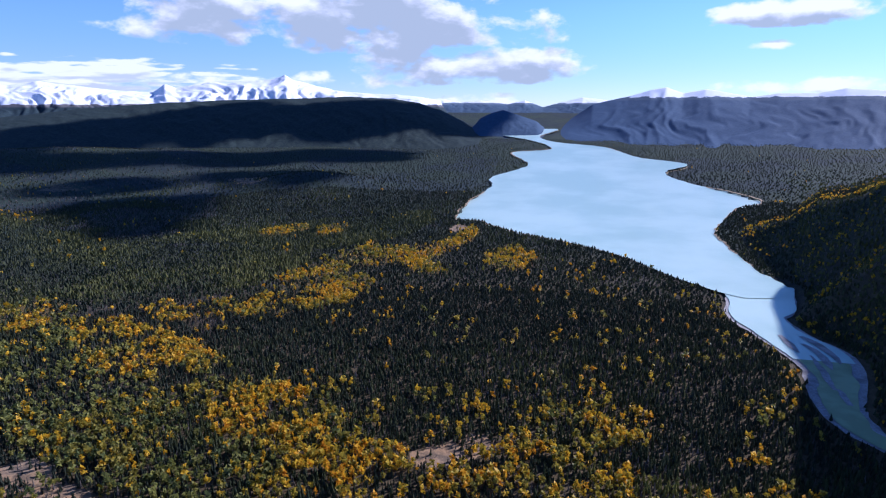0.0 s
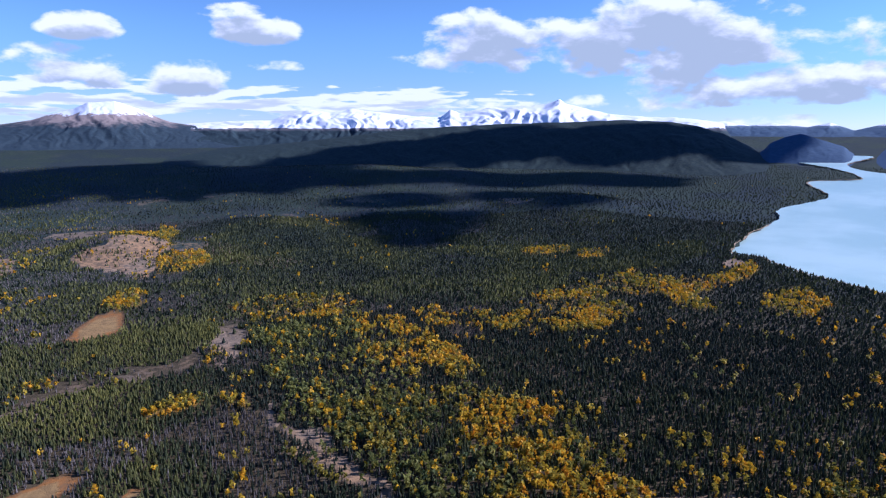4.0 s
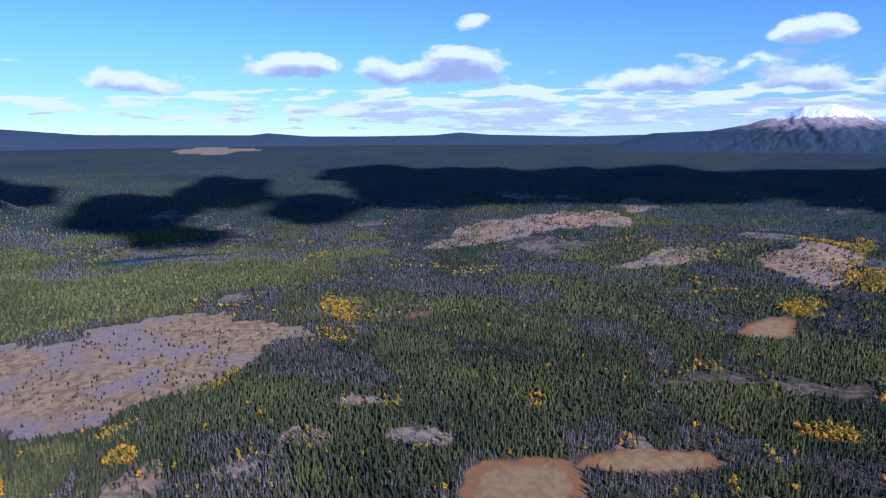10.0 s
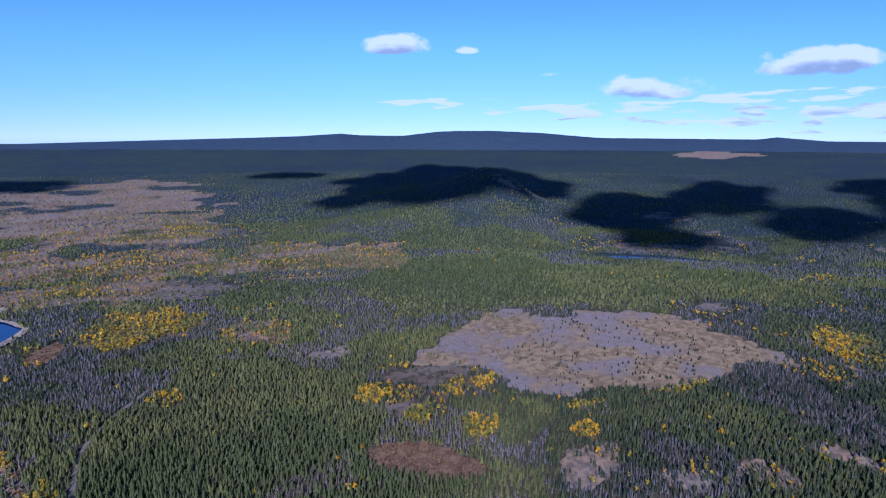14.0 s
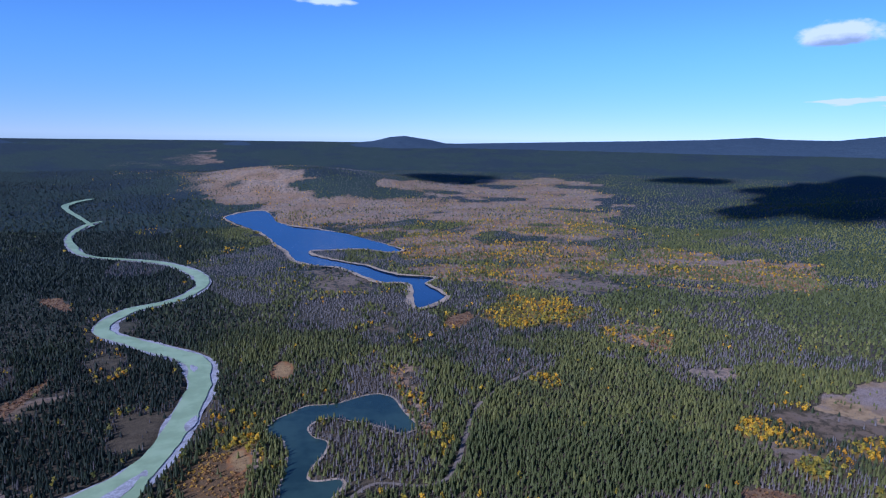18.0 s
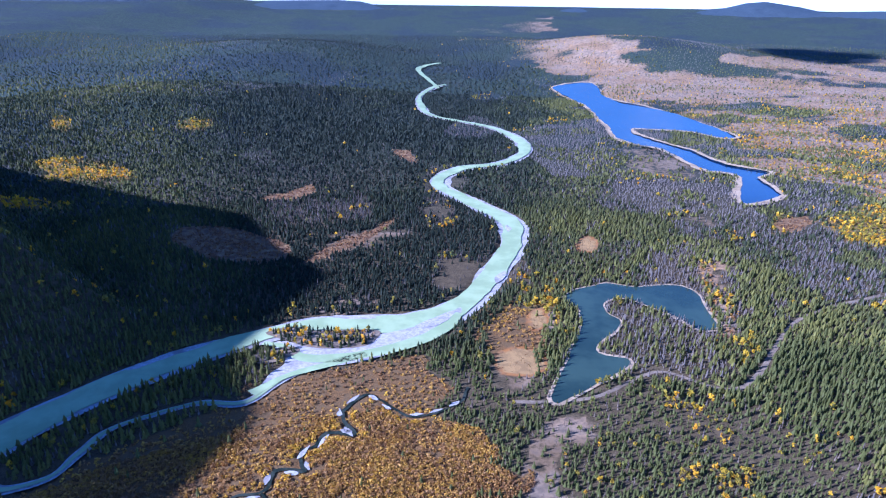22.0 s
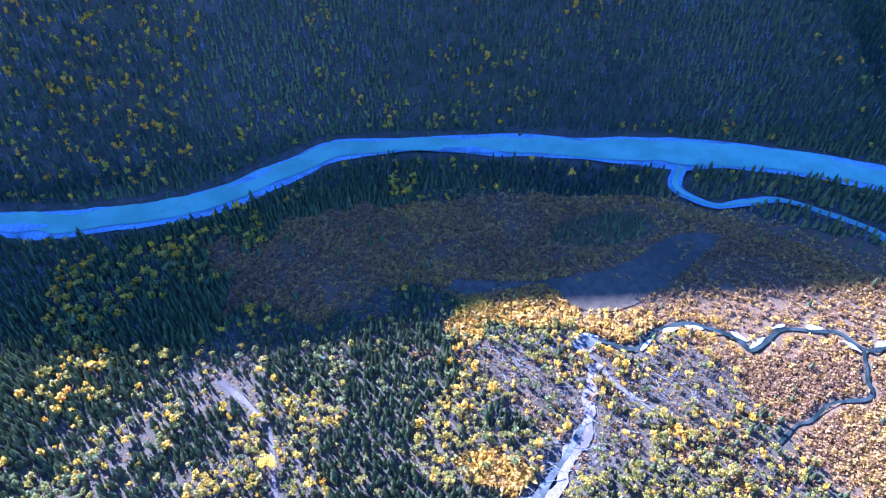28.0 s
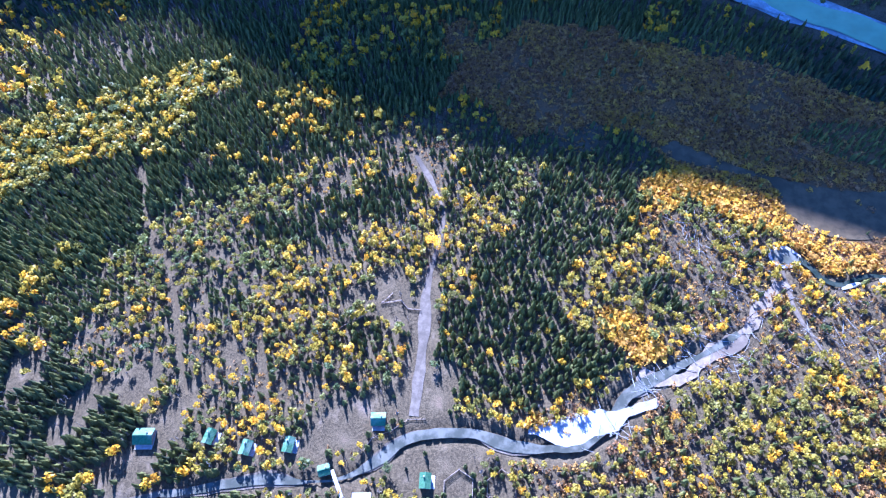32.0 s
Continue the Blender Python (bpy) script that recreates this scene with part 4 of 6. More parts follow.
for key, name, mat, lift, cell, label in (("lake", "lake", lake_water, 0.6, 45, "long glacial lake, pale silvery sky sheen in its colour"), ("blue", "lake", blue_water, 0.5, 40, "narrow deep blue lake among conifers"),
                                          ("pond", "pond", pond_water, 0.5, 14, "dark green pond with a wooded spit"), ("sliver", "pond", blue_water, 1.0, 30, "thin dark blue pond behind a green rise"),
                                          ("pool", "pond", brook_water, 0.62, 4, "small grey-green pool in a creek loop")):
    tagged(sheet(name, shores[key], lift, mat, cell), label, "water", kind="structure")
for outline in ISLANDS:
    tagged(sheet("island", frayed(outline, 4, 4.0), 0.80, dirt, 9), "low wooded island in the river", "island", kind="structure")
tagged(sheet("mud_flat", shores["marsh"], 0.15, mud, 10), "flat grey marsh pan in the fen", "marsh", kind="structure")


def shore_rim(key, width, mat, lift):
    line = np.column_stack([shores[key], np.full(len(shores[key]), width)])
    # the lake's rim stays open where the river leaves it
    tagged(strip("shore", line[5:-12] if key == "lake" else np.vstack([line, line[:2]]), lift, mat, ragged=width * 0.5, across=3), "pale dry rim along the water", "shore", kind="structure")


tan_grass = rough_material("dry_shore_grass", (0.33, 0.24, 0.14), (0.42, 0.32, 0.20), 0.3)
shore_rim("pond", 5, tan_grass, 0.4)
shore_rim("blue", 9, tan_grass, 0.35)
shore_rim("lake", 5, tan_grass, 0.3)
shore_rim("pool", 3.0, gravel, 0.5)

# distant ranges: skyline as yaw and rise in degrees
SNOW_RANGE = [(-1.0, 0.2), (2.0, 0.61), (4.0, 0.8), (7.0, 0.9), (8.9, 1.05), (12.3, 1.85), (13.0, 2.0), (13.5, 2.35), (14.0, 2.2), (14.8, 1.95), (16.6, 1.8), (18.4, 1.57), (19.7, 1.69), (22.4, 1.25), (23.2, 1.51),
              (24.1, 0.83), (27.0, 1.02), (30.8, 1.39), (31.9, 1.6), (33.9, 1.22), (35.9, 1.48), (37.4, 1.14), (39.0, 0.6), (42.5, 0.51), (45.6, 0.32), (48.0, 0.0)]
CONE = [(38.0, -1.6), (42.0, -0.7), (45.1, 0.12), (47.1, 0.42), (48.1, 0.82), (49.6, 1.56), (51.1, 2.05), (53.0, 1.9), (54.0, 1.41), (55.5, 1.02), (56.9, 0.54), (59.7, 0.07), (64.2, -0.1), (66.3, -0.6), (70.0, -1.6)]
EAST_RANGE = [(-52.0, 0.6), (-40.0, 1.0), (-34.9, 1.05), (-32.5, 1.24), (-30.7, 0.88), (-28.0, 0.89), (-26.0, 0.59), (-24.4, 0.91), (-22.6, 1.24), (-20.9, 0.93), (-19.5, 1.4), (-18.2, 1.17), (-16.4, 0.62), (-15.0, 0.33),
              (-13.5, -0.01), (-12.1, -0.98), (-10.5, -1.97), (-9.0, -2.88)]
LAKE_END = [(-17.0, 0.2), (-15.9, 0.24), (-14.0, 0.43), (-12.6, 0.57), (-11.1, 0.23), (-9.2, -0.26), (-7.6, 0.33), (-6.1, -0.02), (-3.6, 0.32), (-2.1, 0.12), (-0.1, 0.46), (2.0, 0.46), (4.0, 0.2)]
LAKE_HILL = [(-9.9, -2.2), (-8.7, -1.49), (-7.2, -1.0), (-5.7, -0.51), (-4.7, -0.76), (-3.6, -1.27), (-2.4, -2.2)]
WOOD_RIDGE = [(-5.0, -2.8), (-3.7, -2.37), (-2.1, -1.52), (-0.1, -0.53), (2.0, 0.11), (4.0, 0.41), (8.0, 0.59), (13.8, 0.42), (18.5, 0.27), (22.9, 0.07), (29.1, -0.4), (36.0, -1.2), (44.0, -1.9), (49.0, -2.4)]
PLATEAU = [(36.0, -0.5), (63.7, -0.2), (70.3, -0.33), (78.5, -0.14), (81.0, 0.07), (83.5, -0.16), (89.2, -0.23), (94.6, -0.2), (98.1, 0.1), (99.6, -0.07), (112.1, 0.03), (117.7, 0.48), (121.8, 0.63), (124.8, 0.62),
           (126.8, 0.52), (129.7, 0.17), (133.5, 0.21), (135.3, 0.35), (138.9, 0.11), (143.1, -0.03), (161.3, -0.56), (162.9, -0.23), (165.2, 0.09), (166.5, -0.02), (168.0, -0.4), (171.1, -0.69),
           (178.1, -0.7), (179.6, -0.5), (181.5, -0.66), (190.0, -0.66), (196.4, -0.63), (198.0, -0.3), (200.0, -0.2), (208.0, -0.37), (213.8, -0.1), (215.9, 0.63), (217.3, 0.52), (222.0, 0.2), (236.0, 0.0)]


def range_material(name, snow_from, snow_soft, forest=((0.020, 0.034, 0.036), (0.034, 0.052, 0.048)), rock=(0.12, 0.115, 0.12)):
    m, t, b = material(name, 0.9, 0.1)
    geo = t.nodes.new("ShaderNodeNewGeometry")
    p = geo.outputs["Position"]
    n = noise_tex(t, p, 0.012, 6.0, 0.65)
    f = noise_tex(t, p, 0.10, 4.0, 0.6)
    col = mix(t, smooth(t, f, 0.38, 0.62), *forest)
    z = node(t, "ShaderNodeSeparateXYZ", {0: p}).outputs[2]
    h = maths(t, "ADD", z, maths(t, "MULTIPLY", maths(t, "SUBTRACT", n, 0.5), snow_soft * 2.2))
    col = mix(t, smooth(t, h, snow_from - snow_soft, snow_from), col, rock)
    steep = node(t, "ShaderNodeSeparateXYZ", {0: geo.outputs["Normal"]}).outputs[2]
    hold = maths(t, "ADD", smooth(t, h, snow_from, snow_from + snow_soft * 0.8), maths(t, "MULTIPLY", maths(t, "SUBTRACT", f, 0.5), 0.7))
    hold = maths(t, "MULTIPLY", smooth(t, hold, 0.3, 0.6), smooth(t, steep, 0.12, 0.34))
    col = mix(t, hold, col, (0.80, 0.82, 0.86))
    t.links.new(col, b.inputs["Base Color"])
    return m


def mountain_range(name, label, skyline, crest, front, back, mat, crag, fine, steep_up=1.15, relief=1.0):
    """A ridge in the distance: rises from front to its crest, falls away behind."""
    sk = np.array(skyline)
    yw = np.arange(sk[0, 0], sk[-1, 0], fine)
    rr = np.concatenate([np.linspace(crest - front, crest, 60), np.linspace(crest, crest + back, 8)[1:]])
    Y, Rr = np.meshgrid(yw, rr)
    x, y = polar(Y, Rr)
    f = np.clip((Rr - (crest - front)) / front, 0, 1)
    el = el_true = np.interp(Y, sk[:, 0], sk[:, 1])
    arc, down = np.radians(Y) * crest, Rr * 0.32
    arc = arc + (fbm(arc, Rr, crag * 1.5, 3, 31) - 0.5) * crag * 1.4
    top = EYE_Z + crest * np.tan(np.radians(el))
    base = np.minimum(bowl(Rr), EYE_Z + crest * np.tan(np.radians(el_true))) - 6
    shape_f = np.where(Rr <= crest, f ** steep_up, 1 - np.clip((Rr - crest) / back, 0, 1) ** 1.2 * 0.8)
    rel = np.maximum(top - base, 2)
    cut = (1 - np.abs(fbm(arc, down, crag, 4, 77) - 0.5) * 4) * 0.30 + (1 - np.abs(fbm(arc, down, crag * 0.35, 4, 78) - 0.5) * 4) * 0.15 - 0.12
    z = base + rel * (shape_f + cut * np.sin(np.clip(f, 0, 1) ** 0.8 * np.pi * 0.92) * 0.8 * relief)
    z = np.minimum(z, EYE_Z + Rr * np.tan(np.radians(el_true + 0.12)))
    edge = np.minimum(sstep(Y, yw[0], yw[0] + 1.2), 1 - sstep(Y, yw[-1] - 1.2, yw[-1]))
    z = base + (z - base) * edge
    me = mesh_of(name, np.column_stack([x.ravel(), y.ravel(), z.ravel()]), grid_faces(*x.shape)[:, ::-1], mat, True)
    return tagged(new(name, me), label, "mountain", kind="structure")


# forest and rock colours below carry the blue of distance haze
snow_mat = range_material("snowy_range", 249, 15, ((0.022, 0.036, 0.045), (0.034, 0.052, 0.058)))
mountain_range("backdrop_snow_range", "long snow-covered mountain range under cloud", SNOW_RANGE, 4520, 900, 250, snow_mat, 200, 0.12, relief=0.8)
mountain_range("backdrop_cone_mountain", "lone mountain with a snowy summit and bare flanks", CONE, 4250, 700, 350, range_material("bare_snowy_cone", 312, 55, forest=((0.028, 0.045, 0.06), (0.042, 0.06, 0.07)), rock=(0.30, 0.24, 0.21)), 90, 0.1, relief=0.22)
mountain_range("backdrop_lake_end", "snow-topped peaks at the lake's far end, haze blue in their colour", LAKE_END, 4600, 500, 200, range_material("haze_blue_far_peaks", 264, 12, ((0.055, 0.090, 0.140), (0.070, 0.11, 0.16)), (0.13, 0.17, 0.22)), 90, 0.08, relief=0.4)
mountain_range("backdrop_lake_hill", "dark wooded hill rising from the lake, haze blue in its colour", LAKE_HILL, 3380, 330, 200, range_material("haze_blue_wooded_hill", 900, 30, ((0.045, 0.078, 0.13), (0.056, 0.092, 0.145))), 40, 0.1, relief=0.12)
mountain_range("backdrop_east_range", "wooded mountain with patches of snow on top, haze blue in its colour", EAST_RANGE, 3900, 1100, 400, range_material("east_range", 293, 18, ((0.036, 0.070, 0.130), (0.048, 0.086, 0.150)), (0.075, 0.11, 0.16)), 240, 0.13, 1.7, relief=0.28)
mountain_range("backdrop_wood_ridge", "dark wooded ridge sloping down to the lake", WOOD_RIDGE, 3550, 900, 500, range_material("wood_ridge", 335, 30, ((0.018, 0.030, 0.032), (0.034, 0.048, 0.042)), (0.10, 0.095, 0.09)), 120, 0.16, relief=0.3)
mountain_range("backdrop_plateau", "low hills on the far horizon, haze blue in their colour", PLATEAU, 4430, 520, 150, range_material("plateau_hills", 900, 30, ((0.036, 0.052, 0.066), (0.052, 0.070, 0.084))), 60, 0.3, relief=0.35)

# clouds that shade the land
cloud_mat = rough_material("cloud", (0.82, 0.83, 0.85), (0.88, 0.88, 0.90), 0.01, bump=0)


def cloud(yaw, d, st, sr, k):
    cx, cy = polar(yaw, d)
    ground_z = float(land(np.array([cx]), np.array([cy]))[0])
    c = Vector((float(cx), float(cy), ground_z)) + SUN_DIR * ((3000 + 25 * (k % 5) - ground_z) / SUN_DIR.z)
    n, m = 120, 10
    a, lat = np.meshgrid(np.arange(n) / n * 2 * np.pi, np.linspace(-0.5, 0.5, m) * np.pi)
    ux, uy = np.cos(a) * np.cos(lat), np.sin(a) * np.cos(lat)
    ragged = 0.62 + 0.80 * fbm(np.cos(a) * 300 + 999 * k, np.sin(a) * 300, 150, 6, 90 + k)
    x, y = ux * st * 1.05 * ragged, uy * sr * 1.05 * ragged
    z = np.where(lat > 0, 90 * np.sin(lat) * (0.5 + fbm(x + c.x, y + c.y, 120, 3, 7)), 14 * np.sin(lat))
    co_, si_ = math.cos(radians(yaw)), math.sin(radians(yaw))
    verts = np.column_stack([(x * co_ - y * si_).ravel(), (x * si_ + y * co_).ravel(), z.ravel()])
    ob = new("cloud", mesh_of("cloud", verts, grid_faces(m, n, True), cloud_mat, True))
    ob.location = c
    tagged(ob, "flat-bottomed white cloud casting its shadow on the forest", "cloud", "clouds over the valley")


k = 0
for s_yaw, s_d, s_t, s_r in SHADE + [(122.0, 1945, 120, 105), (122.0, 1840, 130, 85), (127.0, 1800, 150, 80), (126.0, 1900, 130, 90)]:
    cloud(s_yaw, s_d, s_t, s_r, k)
    k += 1


# trees: templates of one metre height, as loose triangles
rng = np.random.default_rng(7)


def conifer_shape(whorls, arms, width, droop, jag, seed):
    g = np.random.default_rng(seed)
    tris = []
    for k in range(whorls):
        h = 0.10 + 0.84 * k / whorls
        top = min(1.0, h + 0.95 / whorls + 0.06)
        reach = width * (1 - h) ** 0.85 * (0.9 + 0.25 * g.random())
        turn = g.random() * 6.28
        for a in range(arms):
            a0, a1 = turn + 6.283 * a / arms, turn + 6.283 * (a + 1) / arms
            l0 = reach * (1 - jag * g.random())
            l1 = reach * (0.45 + 0.3 * g.random())
            tris.append([(0, 0, top), (l0 * math.cos(a0), l0 * math.sin(a0), h - droop * l0), (l1 * math.cos(a1), l1 * math.sin(a1), h + 0.02)])
    return np.array(tris)


def leafy_shape(count, size, lumps, width, bottom, seed):
    g = np.random.default_rng(seed)
    centres = [(0.0, 0.0, 0.72)] + [(width * 0.75 * math.cos(q), width * 0.75 * math.sin(q), bottom + 0.12 + 0.38 * g.random()) for q in g.random(lumps) * 6.28]
    tris = []
    for k in range(count):
        c = np.array(centres[k % len(centres)])
        d = g.normal(size=3)
        d /= np.linalg.norm(d)
        p = c + d * np.array([width * 0.62, width * 0.62, 0.22]) * (0.55 + 0.5 * g.random())
        p[2] = max(p[2], bottom)
        u = g.normal(size=3)
        u = np.cross(d, u / np.linalg.norm(u))
        v = np.cross(d + 0.6 * g.normal(size=3), u)
        u, v = u / np.linalg.norm(u) * size, v / np.linalg.norm(v) * size
        q = 0.7 + 0.6 * g.random()
        tris.append([p - u * 0.6 * q - v * 0.4, p + u * 0.6 - v * 0.45 * q, p + v * 0.75 * q])
    return np.array(tris)


def snag_shape(arms, seed):
    """A bare, grey tree: a thin stem and short upswept twigs."""
    g = np.random.default_rng(seed)
    tris = [[(-0.018, 0, 0), (0.018, 0, 0), (0, 0, 1.0)], [(0, -0.018, 0), (0, 0.018, 0), (0, 0, 0.97)]]
    for k in range(arms):
        h, a, l = 0.2 + 0.7 * k / arms, g.random() * 6.28, 0.15 * (1.15 - 0.8 * k / arms) * (0.6 + 0.6 * g.random())
        e = np.array([math.cos(a) * l, math.sin(a) * l, 0.10 * g.random()])
        tris.append([(0, 0, h), (0, 0, h + 0.05), tuple(np.array([0, 0, h]) + e)])
        tris.append([(0, 0, h), tuple(np.array([0, 0, h]) + e * 0.9), tuple(np.array([0.03, 0.02, h - 0.03]) + e * 0.75)])
    return np.array(tris)


SHAPES = {
    "conifer": {"A": [conifer_shape(3, 6, 0.36, 0.30, 0.35, k) for k in range(4)], "B": [conifer_shape(2, 5, 0.31, 0.2, 0.3, 10 + k) for k in range(4)],
                "B2": [conifer_shape(1, 5, 0.36, 0.0, 0.4, 15 + k) for k in range(4)],
                "C": [conifer_shape(1, 3, 0.50, 0.0, 0.3, 20 + k) for k in range(4)], "D": [conifer_shape(1, 3, 0.62, 0.0, 0.3, 30 + k) for k in range(3)]},
    "aspen": {"A": [leafy_shape(48, 0.15, 5, 0.26, 0.28, 40 + k) for k in range(4)], "B": [leafy_shape(18, 0.22, 3, 0.22, 0.25, 50 + k) for k in range(4)],
              "B2": [leafy_shape(12, 0.28, 3, 0.22, 0.2, 56 + k) for k in range(4)],
              "C": [leafy_shape(7, 0.42, 2, 0.2, 0.25, 60 + k) for k in range(3)], "D": [conifer_shape(1, 4, 0.36, 0.0, 0.3, 70 + k) for k in range(3)]},
    "dead": {"A": [snag_shape(12, 80 + k) for k in range(4)], "B": [conifer_shape(2, 5, 0.19, 0.0, 0.6, 84 + k) for k in range(3)], "B2": [conifer_shape(1, 5, 0.2, 0.0, 0.6, 87 + k) for k in range(3)],
             "C": [conifer_shape(1, 4, 0.26, 0.0, 0.5, 90 + k) for k in range(3)], "D": [conifer_shape(1, 4, 0.3, 0.0, 0.3, 95 + k) for k in range(2)]},
    "shrub": {"A": [leafy_shape(16, 0.38, 4, 0.62, 0.05, 100 + k) for k in range(4)], "B2": [leafy_shape(6, 0.7, 3, 0.6, 0.05, 115 + k) for k in range(3)], "B": [leafy_shape(9, 0.5, 3, 0.6, 0.05, 110 + k) for k in range(3)],
              "C": [leafy_shape(5, 0.8, 2, 0.6, 0.05, 120 + k) for k in range(3)], "D": [leafy_shape(4, 0.8, 2, 0.6, 0.05, 130 + k) for k in range(2)]},
}


def scatter(inner, outer, step, sector=None):
    n = int(outer / step) + 1
    i, j = np.meshgrid(np.arange(-n, n + 1), np.arange(-n, n + 1))
    x = ((i + rng.random(i.shape) - 0.5) * step).ravel()
    y = ((j + rng.random(j.shape) - 0.5) * step).ravel()
    r = np.hypot(x, y)
    keep = (r > inner) & (r < outer)
    if sector:
        yw = yaw_of(x, y)
        keep &= (yw > sector[0]) & (yw < sector[1]) & ((yw > 198) | (r > 150))
    return x[keep], y[keep]


HOUSES = ((31, 144), (62.5, 51.6), (38, 117.5), (37.7, 100.8), (43.2, 84.2), (37.5, 66.5), (43.9, 26), (31.5, 48.5), (44, 12.5), (48.5, -4))


def woodland(x, y, zone):
    """What grows at each place: kind (0 none, 1 conifer, 2 aspen, 3 dead, 4 shrub), height and tint."""
    n = len(x)
    r, yw = np.hypot(x, y), yaw_of(x, y)
    gold = np.maximum(stand(GOLD, x, y, 1.2, 1.3), region(GOLD_STANDS, x, y))
    bare, pine = np.maximum(stand(BARE, x, y, 1.0, 1.25), region(BARE_STANDS, x, y)), stand(PINE, x, y, 0.8, 1.15)
    meadow = np.maximum(stand(MEADOW, x, y, 0.22, 1.2), np.maximum(0.45 * region(MEADOW_WEST, x, y, 0.01, grow=1.35), region(MEADOW_WEST, x, y, 0.008)))
    grove_wood = region(OLIVE_WOOD, x, y) * 1.0
    young, scrub = region(YOUNG, x, y), region(SCRUB, x, y, 0.11) & (bands(x, y, 190, 66) > 0.40)
    gate = 0.15 + 0.7 * rng.random(n)
    heath, fen, bog, snags = region(HEATH_HILL, x, y, 0.05) * 1.0, np.maximum(stand(FEN, x, y, 0.5, 1.35), region(FEN_LAND, x, y, 0.02)), region(BOG_WEST + MOOR, x, y, 0.012) * 1.0, stand(SNAGS, x, y, 0.9, 1.3)
    patch, fine, grove = fbm(x, y, 150, 4, 21), fbm(x, y, 34, 3, 22), fbm(x, y, 420, 3, 23)
    u, v = rng.random(n), rng.random(n)
    height_m, s = mountain(x, y)
    slope = (s > 0) & (height_m > 1)
    eastwood = (yw + 30 * (grove - 0.5) > 183) & (yw + 30 * (grove - 0.5) < 207) & (r > 420) & ~slope
    olive = (r < 290) & (x < 200) & (yw > 205) & (yw < 266) & ~slope & (fen < 0.45) & (pine < 0.5) & (gold < 0.45) & (snags < 0.5)
    flat = (r < 420) & (yw > 150) & (yw <= 205) & ~slope & (fen < 0.45)
    village = (r < np.where(yw < 206, 400, np.where(yw > 262, 235 + 60 * (grove - 0.5), 340))) & (yw > 150) & (yw < 345) & ~slope
    plateau = (yw > 20) & (yw < 185) & ~slope
    # conifer woods, thinner in the gaps, with standing dead trees and single aspens
    kind = np.where(u < 0.82 + 0.2 * sstep(fine, 0.30, 0.5), 1, 0)
    mosaic = fbm(x, y, 95, 4, 27)
    grey = np.where(plateau, 0.66 * sstep(mosaic, 0.49, 0.54), 0.22 * sstep(patch, 0.5, 0.62)) + 0.05 + 0.58 * sstep(yw, 160, 172) * (1 - sstep(yw, 206, 214)) * sstep(r, 490, 620) * sstep(patch, 0.40, 0.54)
    kind = np.where(eastwood & (u < 0.97), 1, kind)
    kind = np.where((kind == 1) & (v < np.where(eastwood, 0.04, grey)), 3, kind)
    specks = np.where((yw > 310) | (yw < 45), np.where(r > 560, 0.06, 0.12) * sstep(fine, 0.50, 0.62), 0.02 * sstep(fine, 0.55, 0.62)) * (1 - 0.9 * sstep(r, 750, 1250)) + 0.001
    specks = np.where((yw > 262) & (r < 450), 0.22 * sstep(fbm(x, y, 50, 3, 74), 0.50, 0.60), specks)
    specks = np.where(slope, (0.05 + 0.16 * sstep(yw, 245, 262)) * sstep(fbm(x, y, 60, 4, 75), 0.46, 0.58), specks)
    kind = np.where((kind > 0) & (v > 1 - specks), 2, kind)
    gap, rim = openings(x, y)
    kind = np.where((rim > 0.5) & (gap < 0.5) & ~slope, np.where(u < 0.8, np.where(v < 0.26 * sstep(fine, 0.42, 0.56), 2, np.where(v < 0.55, 3, 1)), 0), kind)
    kind = np.where((gap > 0.5) & ~slope, np.where(u < 0.05 + 0.5 * sstep(fine, 0.52, 0.64), np.where(v < 0.5, 1, 3), 0), kind)
    kind = np.where(young & ~slope, np.where(u < 0.99, np.where(v < 0.997, 1, 2), 0), kind)
    # open wood round the cabins
    vill_gold = 0.20 + 0.20 * (yw > 296) + 0.42 * sstep(patch, 0.48, 0.62) * sstep(fine, 0.42, 0.56)
    kind = np.where(village, np.where(u < 0.40 + 0.55 * sstep(fine, 0.36, 0.52), np.where(v < vill_gold, 2, np.where(v > 0.90, 3, 1)), np.where(v < 0.55, 4, 0)), kind)
    kind = np.where((pine > 0.5) & village, np.where(u < 0.93, np.where(v < 0.86, 1, np.where(v < 0.94, 2, 3)), 4), kind)
    leaf = 0.10 + 0.62 * sstep(fbm(x, y, 24, 3, 71), 0.42, 0.58) + 0.35 * (r < 430) * ((yw > 180) & (yw < 325))
    leaf = np.where(region(GOLD_SOLID, x, y), 0.22 + 0.62 * sstep(fine, 0.38, 0.52), leaf)
    kind = np.where(gold > 0.45, np.where(u < 0.84, np.where(v < leaf, 2, np.where(v < 0.95, 1, 3)), 0), kind)
    kind = np.where((grove_wood > gate) & (gold < 0.5), np.where(u < 0.94, np.where(v < 0.14 + 0.36 * sstep(fbm(x, y, 60, 4, 36), 0.42, 0.58), 2, np.where(v < 0.96, 1, 3)), 0), kind)
    willow = (gold > 0.4) & (r < 300) & (yw > 222) & (yw < 264)
    kind = np.where(willow, np.where(u < 0.9, np.where(v < 0.86, 4, np.where(v < 0.94, 2, 1)), 0), kind)
    kind = np.where(snags > 0.5, np.where(u < 0.96, np.where(v < 0.34, 3, np.where(v < 0.5, 2, 4)), 0), kind)
